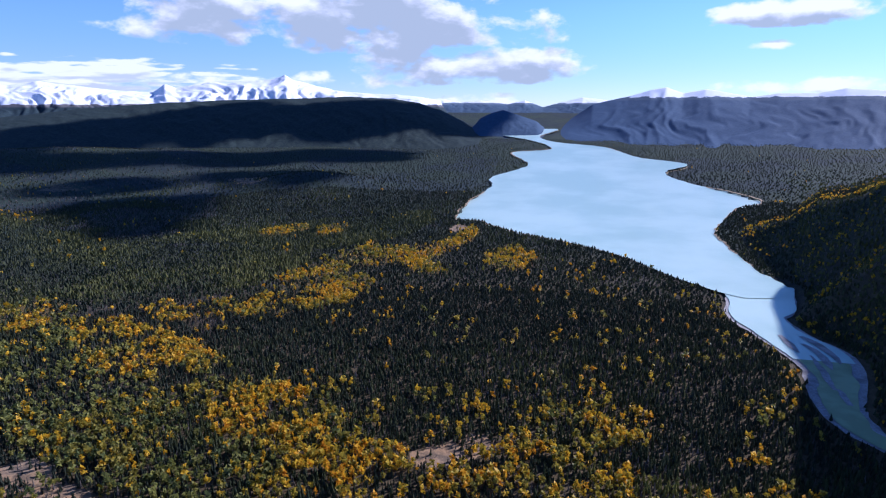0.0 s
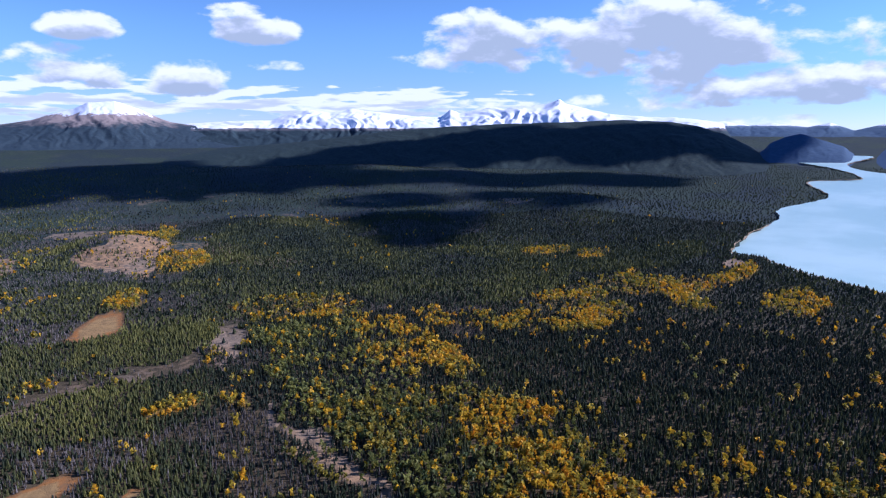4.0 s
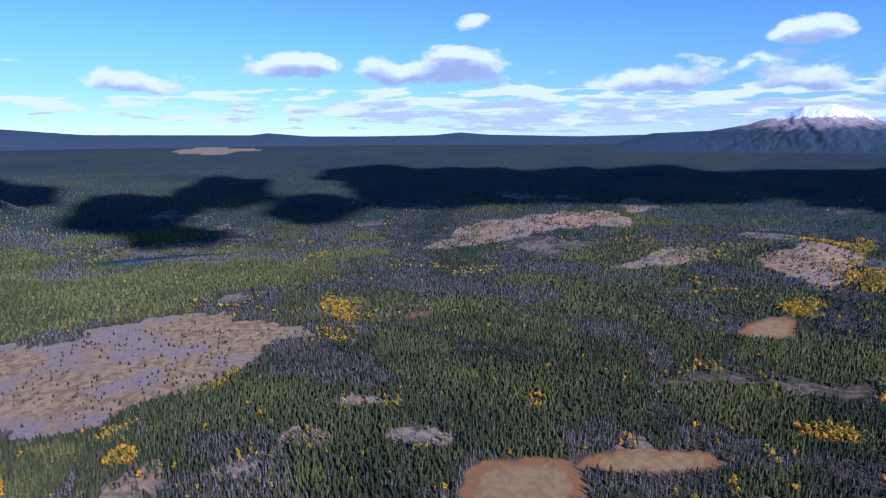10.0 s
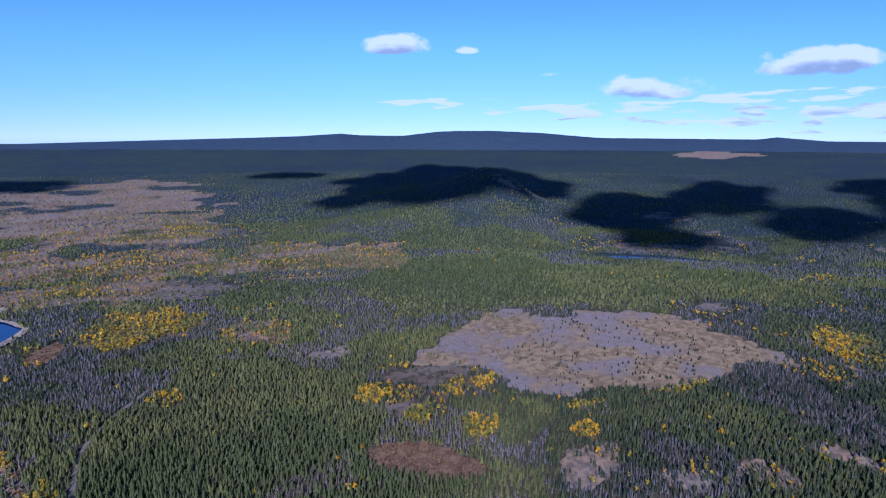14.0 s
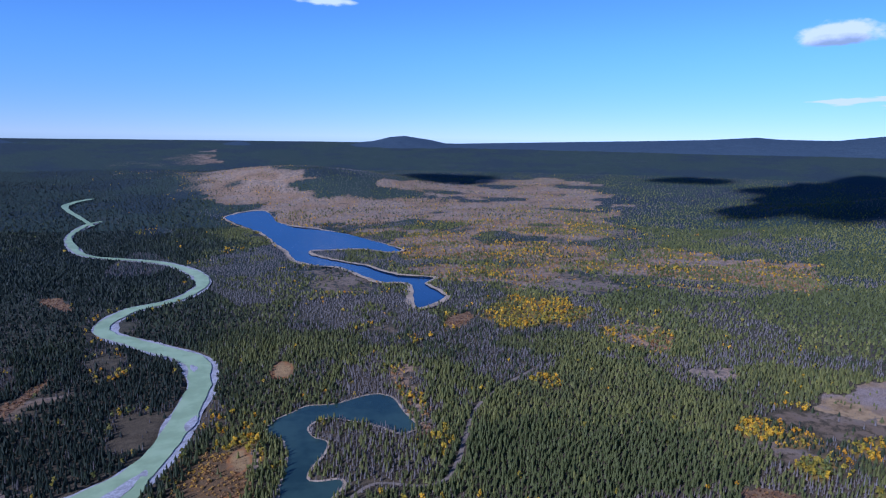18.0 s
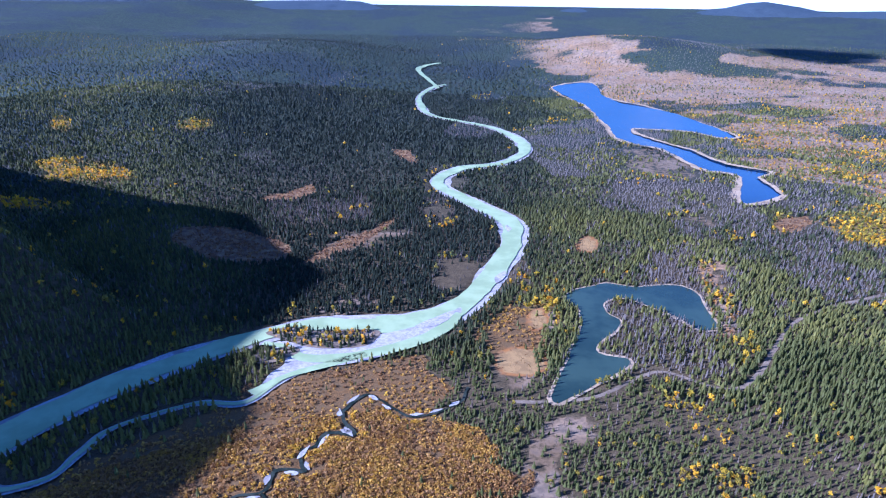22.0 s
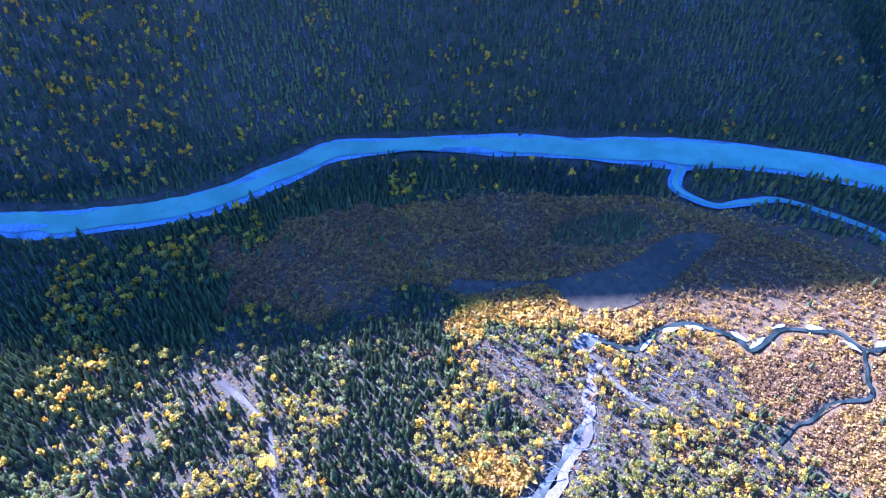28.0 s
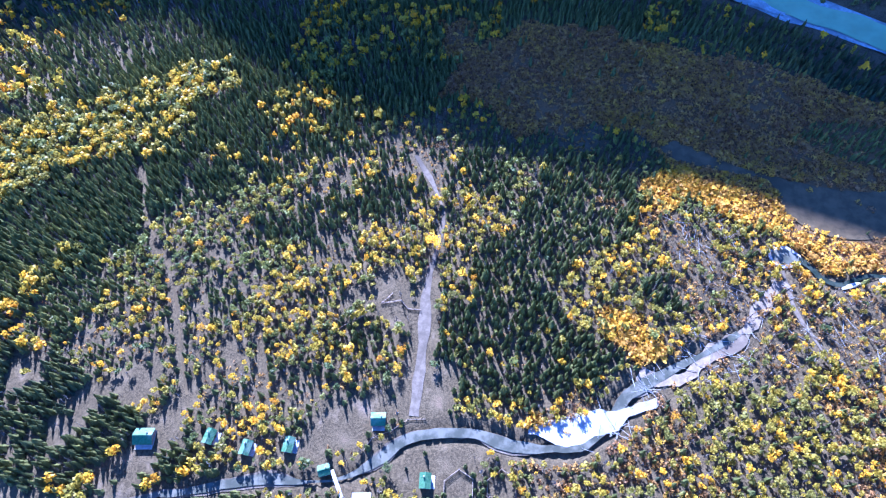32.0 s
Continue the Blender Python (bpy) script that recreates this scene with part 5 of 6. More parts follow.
    kind = np.where(bare > gate, np.where(u < np.where(r > 300, 0.12, np.where(yw < 206, 0.16, 0.05)) + 0.55 * sstep(fine, 0.46, 0.60) * (r > 300), np.where(v < 0.55, 1, np.where(v < 0.64, 2, 3)), 0), kind)
    kind = np.where(meadow > 0.25, np.where((meadow < 0.6) & (u < 0.35), 4, 0), kind)
    kind = np.where(heath > gate, np.where(u < 0.05 + 0.16 * sstep(fine, 0.45, 0.6), np.where(v < 0.6, 1, 3), np.where((v < 0.30) & (zone != "D"), 3, 0)), kind)
    kind = np.where(fen > 0.45, np.where(u < 0.35 + 0.65 * sstep(fine, 0.34, 0.5), np.where(v < 0.02, 1, 4), 0), kind)
    kind = np.where(flat & (bare < 0.5) & (gold < 0.45) & (meadow < 0.2), np.where(u < 0.86, np.where(v < 0.06, 2, np.where(v < 0.92, 1, 3)), 0), kind)
    kind = np.where((pine > gate) & (fen > 0.45), np.where(u < 0.45, 1, kind), kind)
    kind = np.where(bog > 0.4, np.where(u < 0.75, 4, 0), kind)
    kind = np.where(slope & (u < 0.94) & (kind == 0), 1, kind)
    # a fringe of spruce along the river, a dark copse in the fen
    fringe = beside(lines["upper"], x, y, 26) | (beside(lines["lower"], x, y, 22) & (r < 520))
    kind = np.where(fringe & ~slope, np.where(u < 0.85, np.where(v < 0.93, 1, 2), 0), kind)
    copse = ((x - 268) / 14) ** 2 + ((y + 158) / 34) ** 2 < 0.8 + fine * 0.6
    kind = np.where(copse & (u < 0.9), 1, kind)
    isle = np.zeros(n, bool)
    for outline in ISLANDS:
        isle |= inside(np.array(outline, float), x, y)
    kind = np.where(isle, np.where(u < 0.8, np.where(v < 0.75, 1, 2), 4), kind)
    on_bar = inside(np.array(BRAID_BAR, float), x, y) & ~isle
    kind = np.where(on_bar, 0, kind)
    pan = inside(shores["marsh"], x, y)
    kind = np.where(pan & (v > 0.04), 0, kind)
    wash = beside(curve_through([(172, -112, 3), (150, -98, 12), (132, -88, 16), (112, -66, 12), (84, -38, 14), (72, -8, 4)], 3), x, y, -1)
    mixed = sstep(fbm(x, y, 40, 3, 73), 0.42, 0.56)
    kind = np.where(olive & ~wash, np.where(u < 0.92, np.where(v < 0.35 + 0.4 * mixed, 2, np.where(v < 0.66, 4, np.where(v < 0.86, 1, 3))), 0), kind)
    kind = np.where(wash, np.where(u < 0.35, np.where(v < 0.6, 3, 4), 0), kind)
    streak = sstep(bands(x, y, 110, 62), 0.44, 0.56)
    kind = np.where(scrub & (gold < 0.5), np.where(u < 0.40 + 0.45 * streak, np.where(v < 0.40 * sstep(bands(x, y, 60, 63), 0.46, 0.58), 2, np.where(v < 0.58 - 0.2 * streak, 4, np.where(v < 0.66 + 0.28 * streak, 1, 3))), 0), kind)
    # nothing in water, on bars or tracks
    kind = np.where(wet(x, y, 2.5) & ~isle, 0, kind)
    kind = np.where((beside(lines["upper"], x, y, 9) | beside(lines["lower"], x, y, 3)) & (v > 0.12) & ~isle, 0, kind)
    for key, extra in (("track", 1.0), ("west", 1.5), ("road", 1.5), ("lane", 0.8)):
        kind = np.where(beside(lines[key], x, y, extra), 0, kind)
    for hx, hy in HOUSES:
        kind = np.where((x - hx) ** 2 + (y - hy) ** 2 < 26, 0, kind)
    kind = np.where(slope & (s > 330), 0, kind)
    k = shrink(r)
    high = np.choose(kind, [np.zeros(n), 4.9 + 3.2 * rng.random(n) + 3.0 * (patch - 0.4), 5.4 + 3.2 * rng.random(n), 4.6 + 3.2 * rng.random(n), 1.4 + 1.3 * rng.random(n)])
    high = np.where(village & (kind == 2), high * (0.38 + 0.5 * rng.random(n)), high)
    high = np.where(willow & (kind == 4), high * 1.35, high)
    high = np.where(village & (kind == 4) & (fen < 0.45) & ~olive & ~willow, high * 0.5, high)
    high = np.where(village & (kind == 1), high * np.where(pine > 0.5, 0.76, 0.66) * (0.7 + 0.6 * rng.random(n)), high)
    high = np.where((meadow > 0.2) & (kind == 4), 0.8, high)
    high = np.where((heath > 0.5) & (kind != 4), high * np.where(kind == 3, 0.3, 0.65), high)
    high = np.where(scrub & (kind == 4), high * 1.5, high)
    high = np.where((r > 352) & (kind == 2) & ~slope & ((yw < 60) | (yw > 325)), high * 1.3, high)
    high = np.where(r > 352, high * (0.75 + 0.5 * rng.random(n)), high)
    # shifts by bearing also put front-lit and back-lit brightness into the tree colour
    lime = sstep(yw, 85, 105) * (1 - sstep(yw, 146, 160)) * sstep(fbm(x, y, 300, 4, 83), 0.40, 0.56)
    tint = np.clip(0.32 * rng.random(n) + 0.15 + 0.7 * (grove - 0.32) + 0.9 * (patch - 0.5) + 0.36 * lime + 0.30 * sstep(yw, 112, 125) * (1 - sstep(yw, 138, 150)) + 0.16 * sstep(yw, 132, 150) * (1 - sstep(yw, 178, 188)) * (r > 420) - 0.3 * (r > 3000) - 0.25 * (np.cos(np.radians(yw - 10)) > 0.76) * (r > 300) * ~village - 0.60 * sstep(yw, 178, 190) * (1 - sstep(yw, 203, 216)) * sstep(r, 380, 480) + 0.62 * (village | ((yw > 255) & (yw < 345) & (r < 420) & ~slope)) + 0.50 * flat + 0.12 * sstep(yw, 130, 140) * (1 - sstep(yw, 166, 174)) * (r > 350) + 0.06 * ((yw > 150) & (yw < 184) & (r < 800)) - 0.22 * plateau * (mosaic > 0.5) + np.where(yw > 85, 0.26, 0.30) * young + 0.24 * (rng.random(n) - 0.5) - 0.14 * ((yw > 325) | (yw < 45)) * (r > 300), 0, 1)
    golden = np.where(kind == 2, np.clip(rng.random(n) * 0.8 + np.where(village, 0.35 * patch, 0.0) + 0.30 * (fbm(x, y, 70, 2, 31) > 0.56), 0, 1), tint)
    golden = np.where((grove_wood > 0.2) & (gold < 0.5) & (kind == 2), np.where(rng.random(n) < 0.12, 0.3, np.clip(0.78 + 0.4 * rng.random(n) + 0.7 * (fbm(x, y, 90, 3, 35) - 0.5), 0, 1)), golden)
    golden = np.where(olive & (kind == 2), np.where(v < 0.10, 0.25, np.clip(0.50 + 0.36 * rng.random(n), 0, 1)), golden)
    golden = np.where(kind == 4, np.clip(0.52 * rng.random(n) + 0.48 * fbm(x, y, 45, 3, 33) - np.where(r < 480, 0.08, 0.0) + np.where(bog > 0.4, -0.45, 0.0) + np.where((gold > 0.4) & (r < 400), 0.5, 0) + np.where(meadow > 0.2, -0.2, 0) + np.where(scrub, -0.14, 0) + np.where(beside(lines['creek'], x, y, 7) & (v < 0.6), 0.4, -0.06), 0, 1), golden)
    return kind, high * k, golden


def plant(name, label, category, shapes, x, y, high, tint, mat):
    """Many trees as one mesh."""
    verts, tints = [], []
    which = rng.integers(0, len(shapes), len(x))
    z = land(x, y)
    for i, sh in enumerate(shapes):
        m = which == i
        if not m.any():
            continue
        a = rng.random(m.sum()) * 6.283
        w = 0.8 + 0.4 * rng.random(m.sum())
        p = sh.reshape(-1, 3)
        h = high[m]
        ca, sa = (np.cos(a) * h * w)[:, None], (np.sin(a) * h * w)[:, None]
        X = x[m][:, None] + p[None, :, 0] * ca - p[None, :, 1] * sa
        Y = y[m][:, None] + p[None, :, 0] * sa + p[None, :, 1] * ca
        Z = z[m][:, None] + p[None, :, 2] * h[:, None] - 0.15
        verts.append(np.stack([X, Y, Z], -1).reshape(-1, 3))
        tints.append(np.repeat(tint[m], len(p)))
    v = np.concatenate(verts)
    me = mesh_of(name, v, np.arange(len(v)).reshape(-1, 3), mat)
    me.attributes.new("tint", "FLOAT", "POINT").data.foreach_set("value", np.concatenate(tints).astype(np.float32))
    return tagged(new(name, me), label, category, kind="stuff")


KINDS = {1: ("conifer", "conifer_woods", "dark green spruce and pine woods", "forest"), 2: ("aspen", "aspen_stands", "golden and olive autumn aspens among the conifers", "forest"),
         3: ("dead", "dead_trees", "grey beetle-killed standing trees", "forest"), 4: ("shrub", "fen_shrubs", "low golden and rusty autumn shrubs", "shrubs")}
singles = {1: [], 2: [], 3: [], 4: []}
for zone, inner, outer, step, sector in (("A", 42, 352, 2.6, (138, 362)), ("A", 206, 352, 2.8, (-1, 6)), ("B", 352, 560, 3.5, None), ("B2", 560, 860, 3.7, None), ("C", 860, 1750, 5.0, None), ("D", 1750, 3000, 11.0, None)):
    x, y = scatter(inner, outer, step, sector)
    kind, high, tint = woodland(x, y, zone)
    for k, (key, name, label, category) in KINDS.items():
        m = kind == k
        if zone == "A" and sector[0] > 0:
            # those about the cabins stand as single trees
            near = np.nonzero(m & (x > 25) & (x < 190) & (y > -70) & (y < 190))[0]
            near = rng.permutation(near)[:{1: 290, 2: 260, 3: 60, 4: 120}[k]]
            singles[k] = [(x[i], y[i], high[i]) for i in near]
            m[near] = False
        if m.sum() > 3:
            big = {"B": 0.95, "B2": 0.86, "C": 0.76, "D": 0.8}.get(zone, 1.0)
            plant(name, label, category, SHAPES[key][zone], x[m], y[m], high[m] * big, tint[m], mats[key])


x, y = scatter(60, 352, 2.1, (175, 300))
kind, high, tint = woodland(x, y, "A")
plant("fen_shrubs", "dense low golden and rusty fen shrubs", "shrubs", SHAPES["shrub"]["A"], x[kind == 4], y[kind == 4], high[kind == 4], tint[kind == 4], mats["shrub"])


def part(name, me, parent, label=""):
    ob = new(name, me)
    ob.parent = parent
    return tagged(ob, label)


def stem_mesh(name, height, radius, limbs, seed):
    """A tapered trunk with a few limbs."""
    g = random.Random(seed)
    bm = bmesh.new()

    def tube(points, r0, r1):
        rings = []
        for i, p in enumerate(points):
            r = r0 + (r1 - r0) * i / (len(points) - 1)
            rings.append([bm.verts.new((p[0] + r * math.cos(a), p[1] + r * math.sin(a), p[2])) for a in (0, 1.257, 2.513, 3.77, 5.027)])
        for a, b2 in zip(rings, rings[1:]):
            for i in range(5):
                bm.faces.new((a[i], a[(i + 1) % 5], b2[(i + 1) % 5], b2[i]))
        bm.faces.new(rings[-1])

    sway = [(g.uniform(-0.02, 0.02) * i, g.uniform(-0.02, 0.02) * i, height * i / 4 - 0.02) for i in range(5)]
    tube(sway, radius, radius * 0.25)
    for k in range(limbs):
        h, a, l = height * g.uniform(0.4, 0.85), g.uniform(0, 6.28), g.uniform(0.12, 0.22)
        tube([(0, 0, h), (l * 0.5 * math.cos(a), l * 0.5 * math.sin(a), h + 0.05), (l * math.cos(a), l * math.sin(a), h + 0.13)], radius * 0.4, radius * 0.12)
    me = bpy.data.meshes.new(name)
    bm.to_mesh(me)
    bm.free()
    me.materials.append(bark)
    return me


SINGLE = {1: ("spruce_tree", "narrow dark green spruce on the valley floor", "tree", "conifer_one", [conifer_shape(9, 9, 0.26, 0.40, 0.45, 200 + k) for k in range(4)], 0.02, 0),
          2: ("aspen_tree", "small autumn aspen with golden leaves", "tree", "aspen_one", [leafy_shape(230, 0.062, 7, 0.25, 0.26, 210 + k) for k in range(5)], 0.022, 5),
          3: ("dead_tree", "bare grey standing dead tree", "tree", "dead_one", [snag_shape(26, 220 + k) for k in range(3)], 0.018, 3),
          4: ("willow_shrub", "low yellow autumn willow shrub", "shrub", "shrub_one", [leafy_shape(80, 0.16, 5, 0.6, 0.05, 230 + k) for k in range(4)], 0.04, 3)}
for k, (name, label, category, mat, shapes, radius, limbs) in SINGLE.items():
    first = []
    for i, sh in enumerate(shapes):
        crown_v = sh.reshape(-1, 3)
        tree = tagged(new(name), label, category, {1: "spruces about the cabins", 2: "aspens about the cabins", 3: "dead trees about the cabins", 4: "shrubs about the cabins"}[k])
        part("trunk" if k != 4 else "stem", stem_mesh(name + "_trunk", 0.95 if k == 1 else 0.75 if k != 4 else 0.5, radius, limbs, 300 + i), tree)
        part("crown", mesh_of(name + "_crown", crown_v, np.arange(len(crown_v)).reshape(-1, 3), mats[mat]), tree)
        first.append(tree)
    for i, (px, py, h) in enumerate(singles[k]):
        m = Matrix.Translation((px, py, float(land(np.array([px]), np.array([py]))[0]) - 0.1)) @ Matrix.Rotation(rng.random() * 6.28, 4, "Z")
        if i < len(first):
            t0 = first[i]
            t0.matrix_basis = m @ Matrix.Scale(h, 4)
        else:
            t0 = copy_thing(first[i % len(first)], m)
            t0.scale = (h, h, h)


# cabins
def slab(bm, cx, cy, cz, sx, sy, sz, turn=None):
    r = bmesh.ops.create_cube(bm, size=1.0)
    m = Matrix.Translation((cx, cy, cz)) @ (turn or Matrix.Identity(4)) @ Matrix.Diagonal((sx, sy, sz, 1))
    bmesh.ops.transform(bm, matrix=m, verts=r["verts"])
    return r["verts"]


def done(name, bm, mat, parent, label=""):
    me = bpy.data.meshes.new(name)
    bm.normal_update()
    bm.to_mesh(me)
    bm.free()
    me.materials.append(mat)
    return part(name, me, parent, label)


def height_at(x, y):
    return float(land(np.array([x]), np.array([y]))[0])


def cabin(x, y, length, depth, heading, label, eave=2.5, pitch=0.55, porch=True):
    """A log cabin: ridge along its length, ribbed metal roof, door, windows, chimney."""
    house = tagged(new("cabin"), label, "cabin", "green-roofed cabins")
    house.matrix_basis = Matrix.Translation((x, y, height_at(x, y))) @ Matrix.Rotation(radians(heading), 4, "Z")
    rise = depth / 2 * pitch
    bm = bmesh.new()
    slab(bm, 0, 0, 0.1, length + 0.3, depth + 0.3, 0.5)
    done("foundation", bm, stone, house, "grey stone footing")
    for sx, sy, w, d in ((0, -1, length, 0.24), (0, 1, length, 0.24), (-1, 0, 0.24, depth), (1, 0, 0.24, depth)):
        bm = bmesh.new()
        rows = int((eave - 0.35) / 0.28)
        for k in range(rows):
            z = 0.35 + 0.14 + k * 0.28
            v = slab(bm, sx * (length / 2 - 0.12), sy * (depth / 2 - 0.12), z, w + (0.35 if w > d else 0), d + (0.35 if d > w else 0), 0.265)
        bmesh.ops.bevel(bm, geom=[e for e in bm.edges if abs(e.verts[0].co.z - e.verts[1].co.z) < 0.01], offset=0.07, segments=1, affect="EDGES")
        if sx:
            tri = [bm.verts.new((sx * (length / 2 - 0.12) + o, yy, zz2)) for o in (-0.1, 0.1) for yy, zz2 in ((-depth / 2, eave), (depth / 2, eave), (0, eave + rise))]
            bm.faces.new(tri[:3])
            bm.faces.new(tri[3:])
            for a2, b2 in ((0, 1), (1, 2), (2, 0)):
                bm.faces.new((tri[a2], tri[b2], tri[b2 + 3], tri[a2 + 3]))
        done("wall", bm, log_wood, house)
    ang = math.atan(pitch)
    run = (depth / 2 + 0.55) / math.cos(ang)
    for s in (-1, 1):
        bm = bmesh.new()
        turn = Matrix.Rotation(-s * ang, 4, "X")
        cz = eave + rise - (depth / 4 + 0.27) * pitch + 0.12
        slab(bm, 0, s * (depth / 4 + 0.27), cz, length + 1.0, run, 0.07, turn)
        for k in range(int((length + 0.9) / 0.6) + 1):
            up = turn @ Vector((0, 0, 0.06))
            slab(bm, -(length + 0.9) / 2 + k * 0.6, s * (depth / 4 + 0.27) + up.y, cz + up.z, 0.05, run, 0.06, turn)
        done("roof", bm, roof_green, house, "ribbed green metal roof slope")
    bm = bmesh.new()
    slab(bm, 0, 0, eave + rise + 0.17, length + 1.0, 0.3, 0.08)
    done("ridge_cap", bm, roof_green, house)
    bm = bmesh.new()
    slab(bm, length * 0.1, -depth / 2 - 0.03, 1.35, 0.95, 0.1, 2.0)
    done("door", bm, dark_shingle, house, "dark plank door")
    for wx in (-length * 0.28, length * 0.34):
        bm = bmesh.new()
        slab(bm, wx, -depth / 2 - 0.04, 1.55, 1.2, 0.1, 1.0)
        frame_ob = done("window", bm, pale_wood, house)
        bm = bmesh.new()
        slab(bm, wx, -depth / 2 - 0.08, 1.55, 1.0, 0.06, 0.8)
        done("pane", bm, glass, frame_ob)
    bm = bmesh.new()
    slab(bm, length * 0.25, depth * 0.15, eave + rise + 0.3, 0.5, 0.5, 1.3)
    slab(bm, length * 0.25, depth * 0.15, eave + rise + 0.98, 0.62, 0.62, 0.12)
    done("chimney", bm, stone, house, "grey stone chimney")
    if porch:
        bm = bmesh.new()
        slab(bm, 0, -depth / 2 - 1.1, 0.12, length, 1.75, 0.22)
        deck = done("porch", bm, log_wood, house, "weathered plank porch")
        for k in range(6):
            bm = bmesh.new()
            slab(bm, 0, -depth / 2 - 0.35 - k * 0.3, 0.28, length, 0.27, 0.06)
            done("plank", bm, pale_wood, deck)
    return house


cabin(31, 144, 7.2, 5.8, 285, "large log cabin with a green metal roof in the dirt yard", 2.5, 0.6)
cabin(62.5, 51.6, 5.2, 4.6, 285, "square log cabin with a green metal roof beside the brook", 2.6, 0.6)
cabin(38.0, 117.5, 5.4, 3.4, 0, "small log cabin with a green metal roof among aspens")
cabin(37.7, 100.8, 5.2, 3.4, 2, "small log cabin with a green metal roof in the row")
cabin(43.2, 84.2, 5.4, 3.4, 6, "small log cabin with a green metal roof under a yellow tree")
cabin(37.5, 66.5, 4.0, 3.4, 300, "little log cabin with a green roof beside the bridge", 2.3, 0.5, False)
cabin(43.9, 26.0, 5.2, 3.6, 12, "log cabin with a green metal roof on the brook's near bank")

# open shed with a bleached roof
shed = tagged(new("shed"), "low shed with a bleached pale roof", "shed")
shed.matrix_basis = Matrix.Translation((31.5, 48.5, height_at(31.5, 48.5))) @ Matrix.Rotation(radians(285), 4, "Z")
bm = bmesh.new()
slab(bm, 0, 0, 2.3, 7.5, 3.6, 0.14, Matrix.Rotation(0.06, 4, "X"))
done("roof", bm, pale_wood, shed)
for px, py in ((-3.5, -1.6), (3.5, -1.6), (-3.5, 1.6), (3.5, 1.6)):
    bm = bmesh.new()
    slab(bm, px, py, 1.1, 0.2, 0.2, 2.3)
    done("post", bm, log_wood, shed)
bm = bmesh.new()
slab(bm, 0, 1.6, 1.1, 7.0, 0.12, 2.1)
done("back_wall", bm, log_wood, shed)

# plank bridge over the brook
bridge = tagged(new("footbridge"), "narrow bleached plank footbridge over the brook", "bridge")
bridge.matrix_basis = Matrix.Translation((33.5, 59.6, height_at(33.5, 59.6))) @ Matrix.Rotation(math.atan2(6.6, 8.0), 4, "Z")
for s in (-1, 1):
    bm = bmesh.new()
    slab(bm, 0, s * 0.55, 0.75, 13.0, 0.25, 0.3)
    done("beam", bm, log_wood, bridge)
for k in range(30):
    bm = bmesh.new()
    slab(bm, -6.3 + k * 0.435, 0, 0.94, 0.40, 1.5, 0.07)
    done("plank", bm, pale_wood, bridge)

# log rail fences


def log_mesh(name, length, radius, mat, sides=7, bend=0.0, seed=0):
    """A lying log along x, tapered, slightly crooked."""
    g = random.Random(seed)
    bm = bmesh.new()
    rings = []
    for i in range(6):
        f = i / 5
        r = radius * (1 - 0.35 * f)
        oy, oz = bend * math.sin(f * 3.1) + g.uniform(-0.2, 0.2) * radius, g.uniform(-0.15, 0.15) * radius
        rings.append([bm.verts.new((length * (f - 0.5), oy + r * math.cos(6.283 * k / sides), oz + r * math.sin(6.283 * k / sides))) for k in range(sides)])
    for a2, b2 in zip(rings, rings[1:]):
        for k in range(sides):
            bm.faces.new((a2[k], a2[(k + 1) % sides], b2[(k + 1) % sides], b2[k]))
    bm.faces.new(rings[0])
    bm.faces.new(rings[-1])
    bmesh.ops.recalc_face_normals(bm, faces=bm.faces)
    me = bpy.data.meshes.new(name)
    bm.to_mesh(me)
    bm.free()
    me.materials.append(mat)
    return me


def fence(points, label, rails=3):
    f = tagged(new("log_fence"), label, "fence")
    post = log_mesh("fence_post", 1.5, 0.13, log_wood)
    for (x0, y0), (x1, y1) in zip(points, points[1:]):
        span = math.hypot(x1 - x0, y1 - y0)
        n = max(1, round(span / 3.0))
        rail = log_mesh("fence_rail", span / n + 0.5, 0.11, log_wood, 6, 0.06, n)
        a = math.atan2(y1 - y0, x1 - x0)
        for k in range(n + 1):
            px, py = x0 + (x1 - x0) * k / n, y0 + (y1 - y0) * k / n
            o = part("post", post, f)
            o.matrix_basis = Matrix.Translation((px, py, height_at(px, py) + 0.6)) @ Matrix.Rotation(radians(-90), 4, "Y")
        for k in range(n):
            mx, my = x0 + (x1 - x0) * (k + 0.5) / n, y0 + (y1 - y0) * (k + 0.5) / n
            for j in range(rails):
                o = part("rail", rail, f)
                o.matrix_basis = Matrix.Translation((mx, my, height_at(mx, my) + 0.35 + 0.38 * j)) @ Matrix.Rotation(a, 4, "Z")


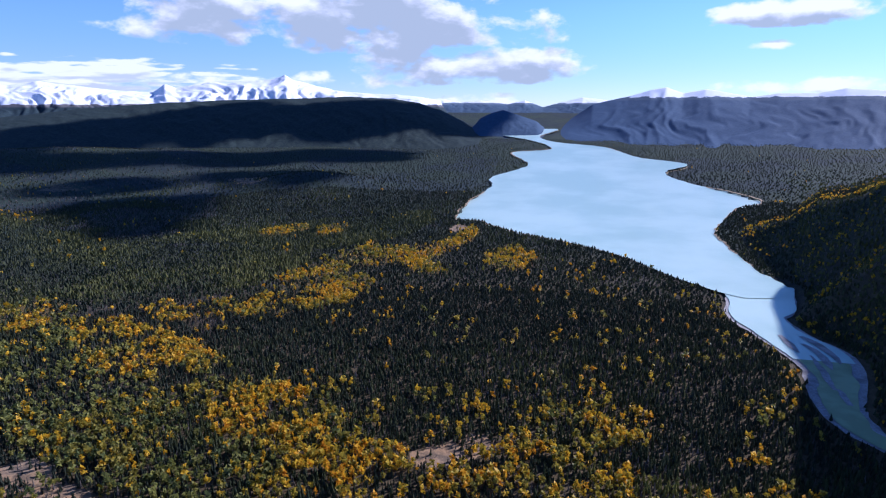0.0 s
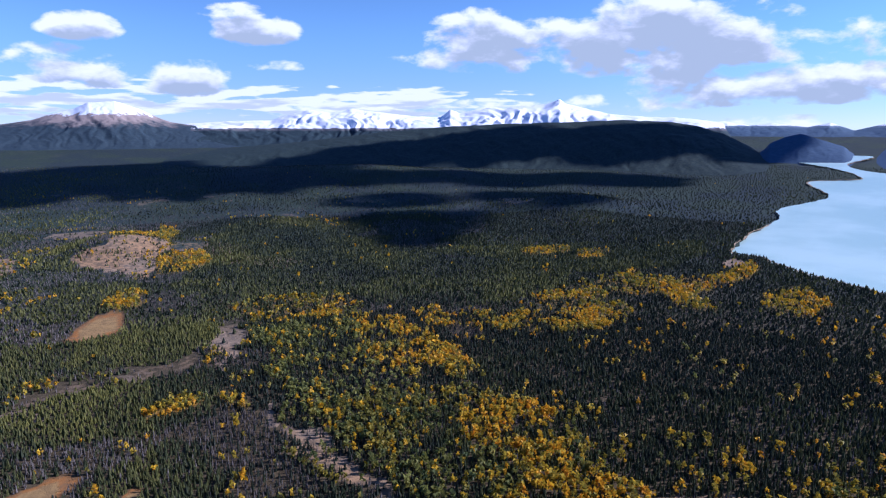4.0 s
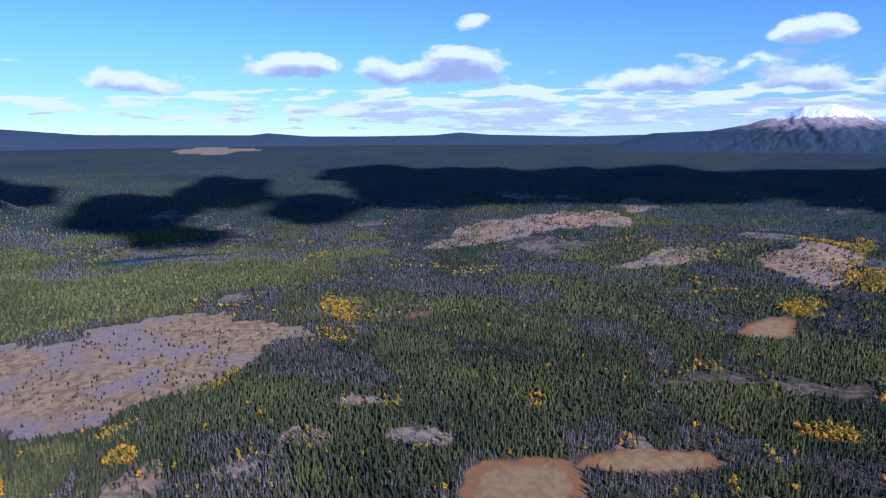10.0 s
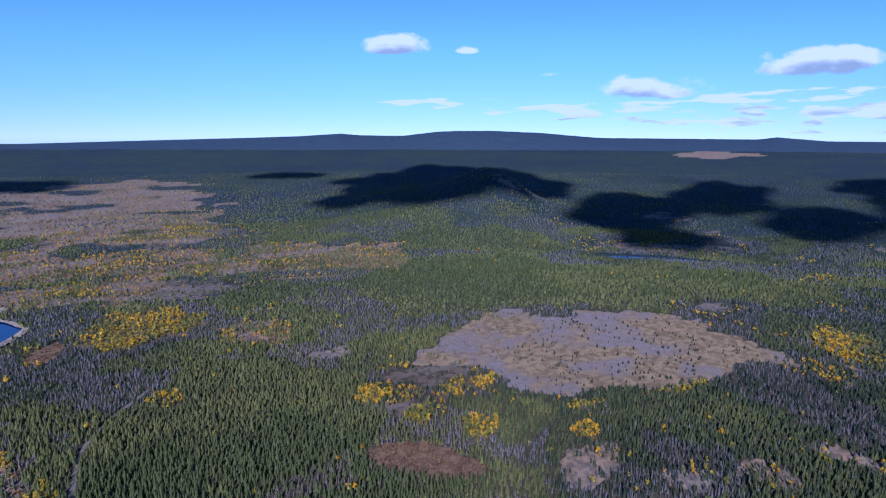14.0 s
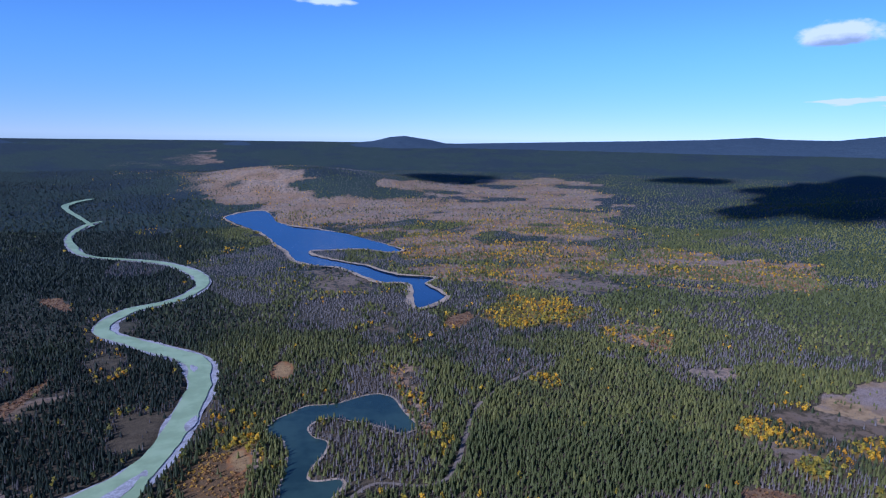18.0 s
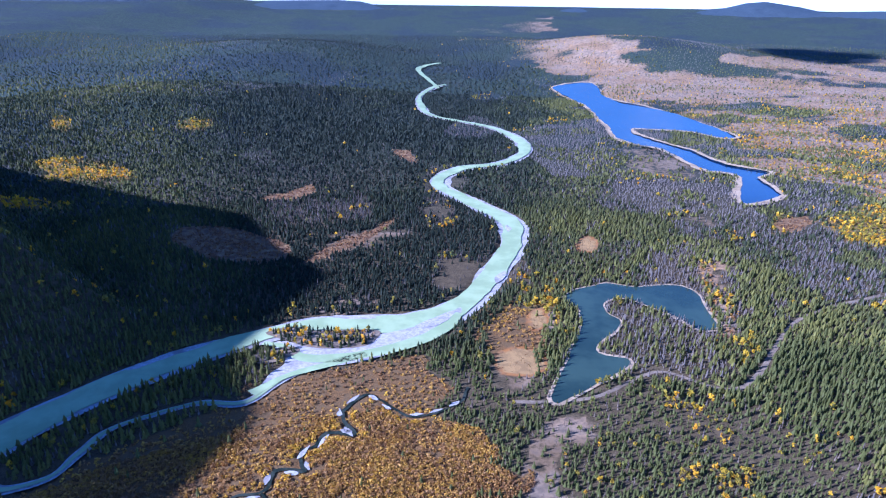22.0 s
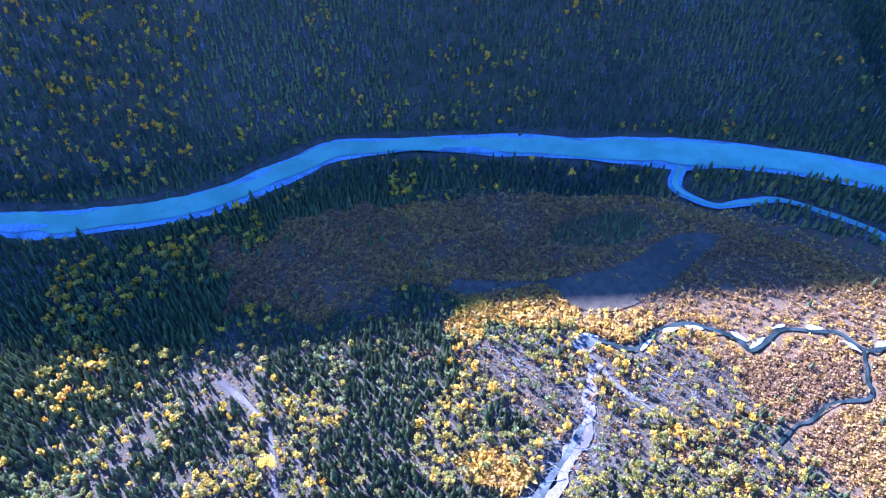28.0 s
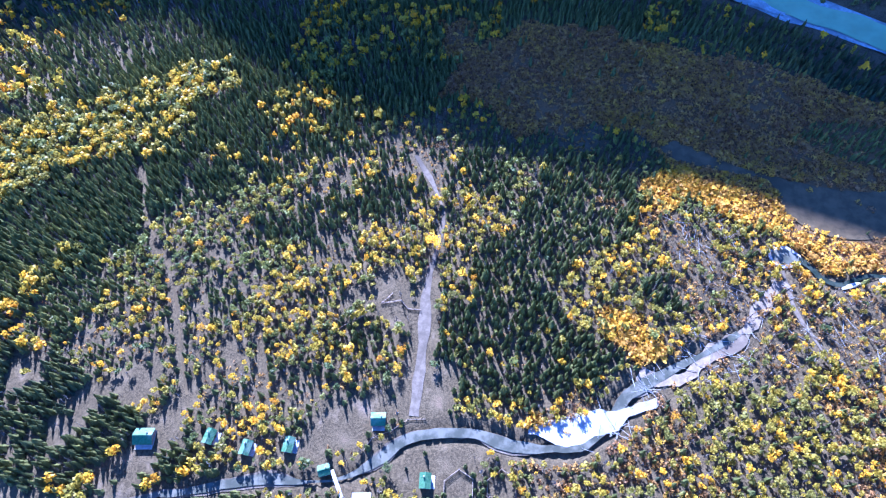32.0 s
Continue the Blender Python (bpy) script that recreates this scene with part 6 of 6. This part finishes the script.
fence([(121, 64), (114.8, 67.6), (118.5, 59.0), (115.1, 54.7), (116.0, 48.7)], "zigzag log rail fence in the clearing")
fence([(92.8, 86.0), (100.0, 80.4), (106.8, 73.2)], "log rail fence at the clearing's edge")
for cx, cy in ((44.0, 12.5), (48.5, -4.0)):
    fence([(cx + 8 * math.cos(radians(a)), cy + 6.5 * math.sin(radians(a))) for a in range(15, 376, 60)], "six-sided dark log corral beside the brook", 4)
fence([(68, 33), (66, 40), (60, 45), (55, 52), (49, 54)], "dark log revetment along the brook's bank", 2)

# fallen and washed-up logs
drift = [log_mesh("log_%s" % "abcd"[k], 1.0, 0.028, grey_wood, 6, 0.03, 40 + k) for k in range(4)]
count = 0
for cx, cy, spread, number in ((128, -84, 22, 70), (160, -105, 16, 34), (186, -76, 22, 70), (150, -132, 26, 50), (84, -44, 9, 18), (103, -56, 10, 20)):
    for k in range(number):
        px, py = cx + random.gauss(0, spread * 0.55), cy + random.gauss(0, spread * 0.55)
        length = random.uniform(3.5, 9.0)
        o = new("fallen_log", drift[k % 4])
        o.matrix_basis = Matrix.Translation((px, py, height_at(px, py) + 0.55 + random.uniform(0, 0.35))) @ Matrix.Rotation(random.gauss(0.9, 0.9), 4, "Z") @ Matrix.Rotation(random.gauss(0, 0.03), 4, "Y") @ Matrix.Diagonal((length, length * 0.55, length * 0.55, 1))
        tagged(o, "silver-grey fallen log on the washed-out gravel", "log", "fallen logs")

# the bright lone aspen by the track
gold_leaf = leaf_material("bright_gold_leaves", [(0.85, 0.50, 0.01), (0.90, 0.58, 0.02)], True, 0.45)
lone = tagged(new("aspen_tree"), "bright golden full-crowned aspen beside the track", "tree")
lone.matrix_basis = Matrix.Translation((150, 52, height_at(150, 52))) @ Matrix.Scale(11.0, 4)
part("trunk", stem_mesh("lone_trunk", 0.75, 0.025, 7, 999), lone)
crown_v = leafy_shape(420, 0.06, 9, 0.30, 0.2, 555).reshape(-1, 3)
part("crown", mesh_of("lone_crown", crown_v, np.arange(len(crown_v)).reshape(-1, 3), gold_leaf), lone)
